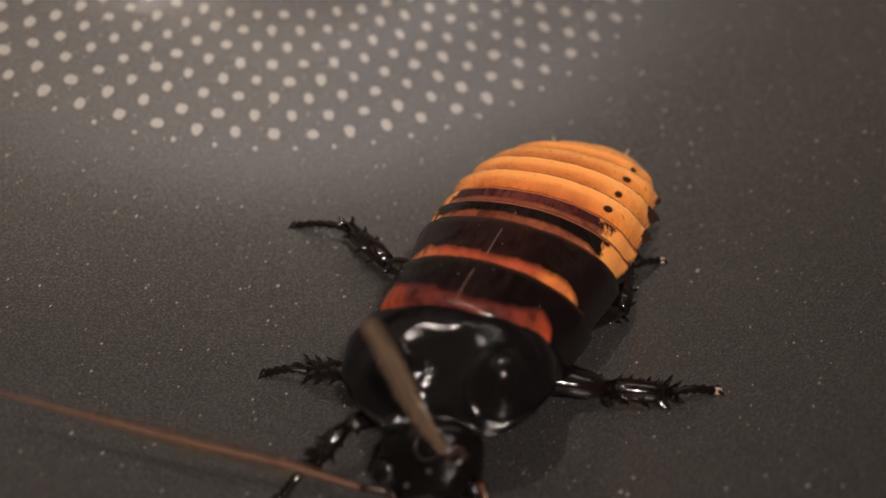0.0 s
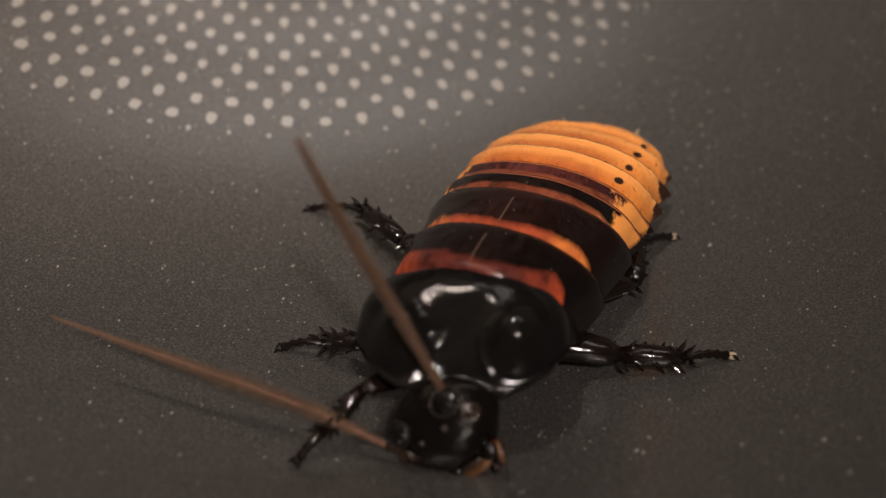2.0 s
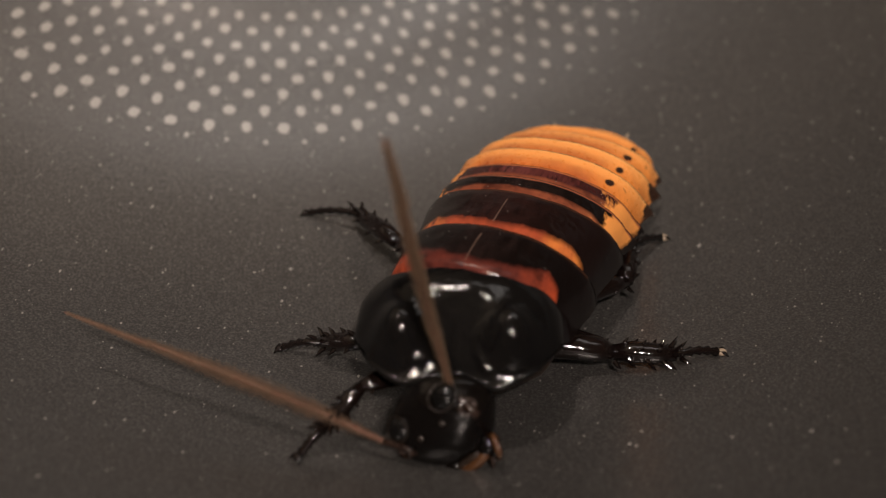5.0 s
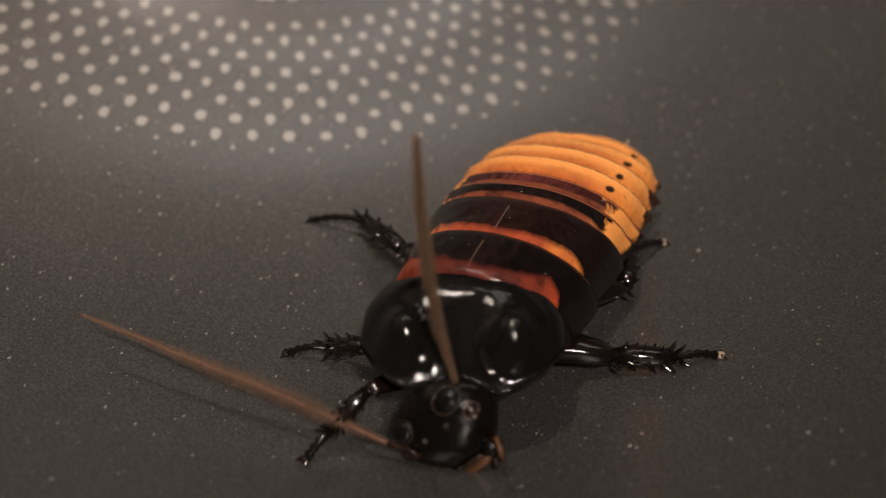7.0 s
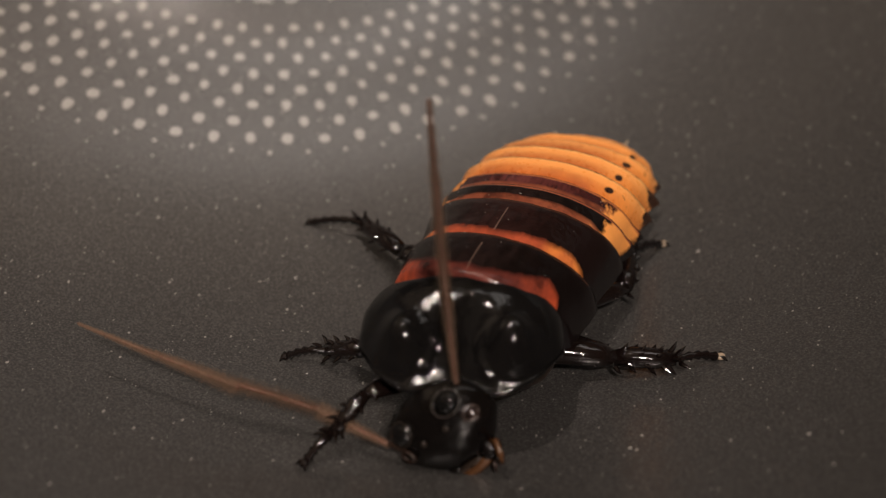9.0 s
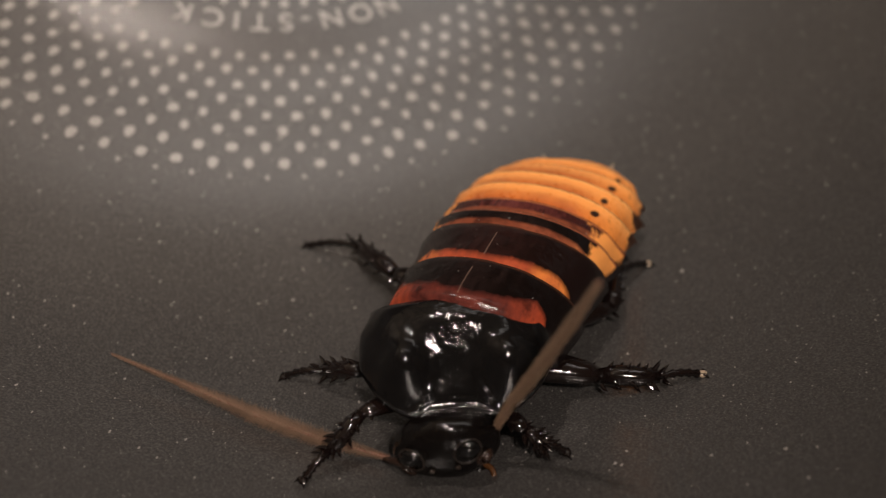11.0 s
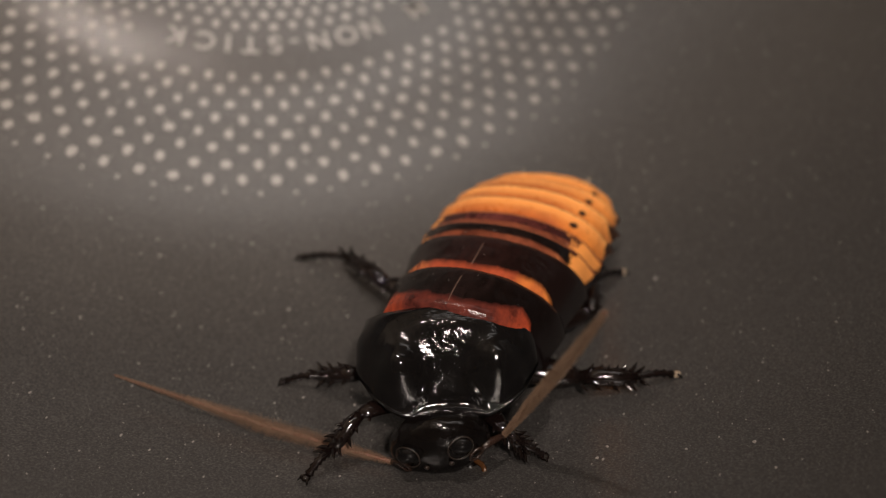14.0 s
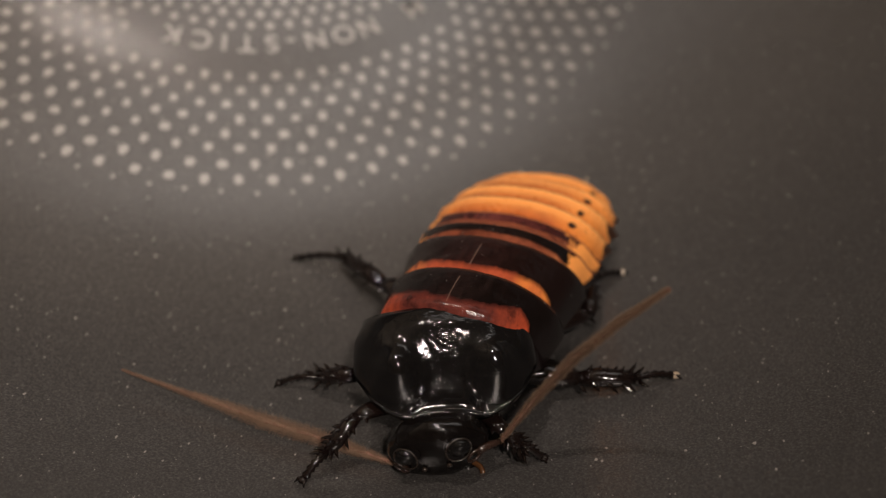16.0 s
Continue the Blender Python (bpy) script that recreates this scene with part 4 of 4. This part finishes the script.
    walk(feelers[1][0], [
        (0.0, aim(-3.8, 29.0, 11.0, -17.4, 65.6)),
        (0.3, aim(-4.1, 30.5, 11.0, -33.6, 73.6)),
        (0.5, aim(-2.9, 29.8, 11.0, -56.4, 68.7)),
        (0.7, aim(-2.4, 28.1, 11.0, -67.3, 66.8)),
        (1.0, aim(-1.9, 28.2, 11.0, -93.4, 61.0)),
        (1.5, aim(-2.6, 28.0, 11.0, -96.8, 59.5)),
        (2.0, aim(-2.4, 28.0, 11.0, -95.6, 61.4)),
        (3.0, aim(-2.5, 27.6, 11.0, -93.4, 65.6)),
        (3.5, aim(-2.4, 27.3, 11.0, -99.3, 64.9)),
        (4.0, aim(-2.7, 27.1, 11.0, -102.6, 67.0)),
        (4.7, aim(-3.1, 27.8, 11.0, -97.3, 76.6)),
        (6.8, aim(-2.9, 27.2, 11.0, -116.2, 71.1)),
        (7.0, aim(-3.0, 27.0, 11.0, -101.2, 75.5)),
        (7.5, aim(-2.8, 27.1, 11.0, -120.3, 65.0)),
        (7.8, aim(-2.6, 27.1, 11.0, -113.6, 69.5)),
        (8.0, aim(-2.8, 27.1, 11.0, -105.8, 76.2)),
        (8.2, aim(-2.8, 27.1, 11.0, -138.1, 59.3)),
        (8.6, aim(-2.9, 27.0, 11.0, -141.1, 62.0)),
        (9.0, aim(-3.0, 26.9, 11.0, -148.3, 68.5)),
        (9.4, aim(-3.2, 26.7, 11.0, -157.2, 76.5)),
        (9.8, aim(-3.4, 26.5, 11.0, -165.1, 83.6)),
        (10.1, aim(-3.5, 26.4, 11.0, -168.8, 87.0)),
        (10.3, aim(-3.5, 26.4, 11.0, -169.6, 87.7)),
        (10.4, aim(-3.1, 22.5, 6.5, -118.3, 101.2)),
        (10.5, aim(-3.5, 23.5, 6.5, -106.4, 102.3)),
        (10.6, aim(-4.0, 23.5, 6.5, -145.4, 101.5)),
        (10.8, aim(-5.4, 25.0, 6.5, -131.4, 119.6)),
        (11.0, aim(-6.0, 25.0, 6.5, -90.2, 113.9)),
        (11.3, aim(-6.5, 25.3, 6.5, -107.7, 131.2)),
        (11.6, aim(-6.6, 25.5, 6.5, -127.8, 124.6)),
        (12.0, aim(-7.0, 25.4, 6.5, -85.1, 127.9)),
        (12.5, aim(-7.1, 24.7, 6.5, -100.9, 118.2)),
        (13.0, aim(-7.7, 25.0, 6.5, -91.4, 117.9)),
        (13.5, aim(-7.4, 24.7, 6.5, -84.8, 113.9)),
        (13.7, aim(-8.7, 24.8, 6.5, -75.0, 129.6)),
        (14.0, aim(-8.3, 24.2, 6.5, -109.2, 118.7)),
        (14.2, aim(-8.2, 24.8, 6.5, -90.5, 120.9)),
        (14.5, aim(-8.7, 25.3, 6.5, -53.7, 141.0)),
        (14.8, aim(-8.5, 25.3, 6.5, -93.1, 124.3)),
        (15.0, aim(-8.8, 24.5, 6.5, -70.8, 129.3)),
        (15.4, aim(-8.3, 25.5, 6.5, -71.5, 132.6)),
        (16.0, aim(-8.3, 24.8, 6.5, -62.6, 125.5)),
    ])
    walk(feelers[1][1], [
        (0.0, aim(-3.1, 31.4, 16.5, -8.2, 65.4)),
        (0.3, aim(-3.2, 32.0, 16.8, -18.0, 73.2)),
        (0.5, aim(-1.1, 31.0, 16.6, -40.1, 65.6)),
        (0.7, aim(-0.2, 29.0, 16.5, -54.2, 67.3)),
        (1.0, aim(1.0, 28.0, 16.2, -88.6, 63.3)),
        (1.5, aim(0.5, 27.6, 16.2, -88.6, 60.9)),
        (2.0, aim(0.4, 27.7, 16.3, -88.4, 63.3)),
        (3.0, aim(-0.0, 27.5, 16.5, -88.8, 68.9)),
        (3.5, aim(0.1, 26.9, 16.4, -98.4, 68.6)),
        (4.0, aim(-0.4, 26.6, 16.5, -102.7, 71.1)),
        (4.7, aim(-1.7, 27.6, 16.8, -80.3, 80.1)),
        (6.8, aim(-1.1, 26.4, 16.7, -115.1, 74.9)),
        (7.0, aim(-1.5, 26.7, 16.8, -104.1, 81.6)),
        (7.5, aim(-0.6, 25.8, 16.4, -113.8, 66.9)),
        (7.8, aim(-0.7, 26.3, 16.6, -113.6, 73.2)),
        (8.0, aim(-1.4, 26.7, 16.8, -112.4, 82.6)),
        (8.2, aim(-0.8, 24.9, 16.2, -138.2, 60.3)),
        (8.6, aim(-1.1, 24.8, 16.3, -141.5, 63.4)),
        (9.0, aim(-1.9, 25.0, 16.6, -149.5, 70.8)),
        (9.4, aim(-2.7, 25.4, 16.8, -159.4, 79.9)),
        (9.8, aim(-3.2, 25.9, 17.0, -168.1, 88.0)),
        (10.1, aim(-3.4, 26.1, 17.0, -172.2, 91.8)),
        (10.3, aim(-3.5, 26.1, 17.0, -173.1, 92.6)),
        (10.4, aim(-4.2, 23.0, 12.4, -129.0, 105.4)),
        (10.5, aim(-4.7, 23.9, 12.4, -121.6, 105.1)),
        (10.6, aim(-4.6, 24.5, 12.4, -152.9, 105.4)),
        (10.8, aim(-7.6, 26.9, 11.7, -136.1, 121.9)),
        (11.0, aim(-8.5, 25.0, 12.0, -104.5, 118.0)),
        (11.3, aim(-10.2, 26.5, 11.0, -113.7, 131.2)),
        (11.6, aim(-9.3, 27.6, 11.4, -132.6, 124.3)),
        (12.0, aim(-10.7, 25.1, 11.2, -95.3, 128.9)),
        (12.5, aim(-9.9, 25.3, 11.8, -110.6, 120.4)),
        (13.0, aim(-10.5, 25.1, 11.8, -99.2, 117.4)),
        (13.5, aim(-9.8, 24.5, 12.0, -93.7, 113.1)),
        (13.7, aim(-12.4, 23.8, 11.1, -76.5, 127.3)),
        (14.0, aim(-11.0, 25.2, 11.8, -116.7, 119.1)),
        (14.2, aim(-11.3, 24.8, 11.7, -100.8, 122.1)),
        (14.5, aim(-12.5, 22.5, 10.3, -56.0, 140.4)),
        (14.8, aim(-11.9, 25.5, 11.5, -98.5, 122.7)),
        (15.0, aim(-12.4, 23.3, 11.1, -76.7, 128.4)),
        (15.4, aim(-12.1, 24.2, 10.9, -79.3, 132.2)),
        (16.0, aim(-11.4, 23.2, 11.4, -74.2, 125.9)),
    ])
    walk(feelers[1][2], [
        (0.0, aim(-2.8, 33.8, 21.9, 0.4, 64.1)),
        (0.3, aim(-2.7, 33.6, 22.5, -5.1, 69.6)),
        (0.5, aim(0.5, 32.9, 22.1, -26.9, 64.9)),
        (0.7, aim(1.7, 30.4, 22.1, -39.2, 68.7)),
        (1.0, aim(3.7, 28.1, 21.6, -83.3, 66.8)),
        (1.5, aim(3.4, 27.7, 21.4, -82.7, 63.9)),
        (2.0, aim(3.1, 27.8, 21.6, -81.0, 66.3)),
        (3.0, aim(2.1, 27.5, 22.1, -74.6, 71.7)),
        (3.5, aim(2.3, 26.6, 22.0, -90.2, 72.5)),
        (4.0, aim(1.5, 26.1, 22.2, -96.7, 75.6)),
        (4.7, aim(-0.7, 27.8, 22.7, -43.8, 80.5)),
        (6.8, aim(0.3, 25.7, 22.5, -112.3, 80.0)),
        (7.0, aim(-0.7, 26.5, 22.7, -61.2, 86.7)),
        (7.5, aim(1.6, 24.9, 22.0, -120.6, 71.7)),
        (7.8, aim(0.9, 25.6, 22.4, -109.9, 78.0)),
        (8.0, aim(-0.7, 26.4, 22.8, -68.1, 87.8)),
        (8.2, aim(1.2, 22.7, 21.4, -144.2, 62.0)),
        (8.6, aim(0.6, 22.7, 21.7, -146.4, 65.5)),
        (9.0, aim(-0.9, 23.3, 22.2, -151.7, 73.9)),
        (9.4, aim(-2.3, 24.4, 22.7, -158.1, 84.3)),
        (9.8, aim(-3.2, 25.7, 23.0, -163.9, 93.4)),
        (10.1, aim(-3.4, 26.3, 23.0, -166.6, 97.8)),
        (10.3, aim(-3.5, 26.4, 23.0, -167.2, 98.7)),
        (10.4, aim(-5.4, 24.1, 18.2, -137.4, 110.3)),
        (10.5, aim(-6.0, 24.7, 18.2, -134.2, 108.9)),
        (10.6, aim(-5.4, 25.9, 18.2, -156.1, 110.2)),
        (10.8, aim(-9.8, 29.2, 16.8, -140.9, 124.1)),
        (11.0, aim(-11.2, 25.7, 17.3, -113.6, 117.0)),
        (11.3, aim(-13.8, 28.1, 15.5, -119.8, 130.7)),
        (11.6, aim(-11.8, 29.9, 16.4, -137.8, 125.6)),
        (12.0, aim(-14.5, 25.4, 15.9, -104.9, 129.6)),
        (12.5, aim(-12.7, 26.4, 17.0, -119.6, 121.7)),
        (13.0, aim(-13.3, 25.5, 17.1, -109.5, 117.9)),
        (13.5, aim(-12.2, 24.7, 17.5, -106.0, 113.5)),
        (13.7, aim(-15.9, 23.0, 15.9, -79.6, 124.8)),
        (14.0, aim(-13.6, 26.5, 17.0, -125.0, 119.8)),
        (14.2, aim(-14.5, 25.4, 16.7, -111.2, 123.7)),
        (14.5, aim(-16.3, 19.9, 14.1, -61.2, 139.7)),
        (14.8, aim(-15.1, 26.0, 16.5, -104.9, 120.7)),
        (15.0, aim(-16.0, 22.4, 15.8, -90.3, 129.2)),
        (15.4, aim(-16.1, 23.4, 15.4, -88.8, 131.9)),
        (16.0, aim(-14.8, 22.2, 16.2, -91.4, 127.9)),
    ])
    walk(feelers[1][3], [
        (0.0, aim(-2.8, 36.7, 27.8, 5.2, 60.0)),
        (0.3, aim(-2.5, 35.9, 28.6, 3.9, 65.1)),
        (0.5, aim(1.8, 35.4, 27.9, -12.2, 64.2)),
        (0.7, aim(3.2, 32.2, 28.1, -20.9, 68.5)),
        (1.0, aim(6.3, 28.4, 27.6, -75.4, 71.9)),
        (1.5, aim(6.2, 28.1, 27.2, -73.4, 67.6)),
        (2.0, aim(5.7, 28.2, 27.6, -68.6, 70.2)),
        (3.0, aim(4.1, 28.0, 28.2, -49.5, 72.2)),
        (3.5, aim(4.2, 26.6, 28.2, -65.7, 74.9)),
        (4.0, aim(3.1, 26.0, 28.5, -68.0, 79.6)),
        (4.7, aim(0.0, 28.5, 29.2, -11.3, 75.4)),
        (6.8, aim(1.3, 25.3, 28.9, -80.8, 86.1)),
        (7.0, aim(-0.4, 26.7, 29.2, -160.9, 97.7)),
        (7.5, aim(3.3, 23.8, 28.1, -130.2, 77.0)),
        (7.8, aim(2.2, 25.1, 28.7, -88.0, 83.5)),
        (8.0, aim(-0.5, 26.5, 29.3, -157.8, 97.6)),
        (8.2, aim(3.0, 20.2, 27.1, -149.6, 63.8)),
        (8.6, aim(2.1, 20.5, 27.6, -150.9, 67.8)),
        (9.0, aim(-0.0, 21.7, 28.5, -154.1, 77.5)),
        (9.4, aim(-2.1, 23.8, 29.2, -158.1, 89.5)),
        (9.8, aim(-3.3, 26.0, 29.4, -161.6, 100.0)),
        (10.1, aim(-3.6, 27.1, 29.4, -163.2, 105.0)),
        (10.3, aim(-3.8, 27.4, 29.4, -163.6, 106.1)),
        (10.4, aim(-6.9, 25.7, 24.3, -143.1, 116.1)),
        (10.5, aim(-7.5, 26.2, 24.3, -143.6, 113.8)),
        (10.6, aim(-6.3, 28.0, 24.3, -157.5, 115.5)),
        (10.8, aim(-12.1, 32.1, 22.2, -145.9, 125.9)),
        (11.0, aim(-13.9, 26.9, 23.1, -124.7, 117.1)),
        (11.3, aim(-17.5, 30.2, 20.5, -125.6, 129.7)),
        (11.6, aim(-14.3, 32.7, 21.7, -142.8, 127.6)),
        (12.0, aim(-18.5, 26.5, 20.9, -115.0, 130.4)),
        (12.5, aim(-15.7, 28.0, 22.5, -127.4, 120.9)),
        (13.0, aim(-16.1, 26.5, 22.9, -121.7, 121.3)),
        (13.5, aim(-14.6, 25.4, 23.5, -119.2, 116.6)),
        (13.7, aim(-19.5, 22.3, 21.2, -86.2, 122.8)),
        (14.0, aim(-16.2, 28.3, 22.6, -133.7, 120.1)),
        (14.2, aim(-17.8, 26.7, 22.1, -120.3, 123.9)),
        (14.5, aim(-20.7, 17.5, 18.3, -67.4, 138.8)),
        (14.8, aim(-18.3, 26.8, 22.1, -113.9, 119.9)),
        (15.0, aim(-20.1, 22.5, 20.9, -105.4, 131.2)),
        (15.4, aim(-20.4, 23.3, 20.2, -98.6, 131.6)),
        (16.0, aim(-18.8, 22.3, 21.4, -105.9, 130.0)),
    ])
    # the first joint of each feeler points from its socket on the head to the feeler's root
    for side, scape in zip((1, -1), scapes):
        rows = []
        for t in (0.0, 0.5, 1.0, 2.0, 3.0, 4.0, 4.7, 6.8, 7.5, 8.2, 10.3, 10.5, 10.8, 11.3, 12.0, 13.0, 14.0, 15.0, 16.0):
            scene.frame_set(frame(t))
            root = feelers[0 if side > 0 else 1][0].matrix_basis.translation
            socket = roach_head.matrix_basis @ Vector((side * 3.5 * MM, 2.0 * MM, 1.0 * MM))
            rows.append((t, Matrix.Translation(root) @ (root - socket).to_track_quat("Y", "Z").to_matrix().to_4x4()))
        walk(scape, rows)
    scene.frame_set(1)


motions()
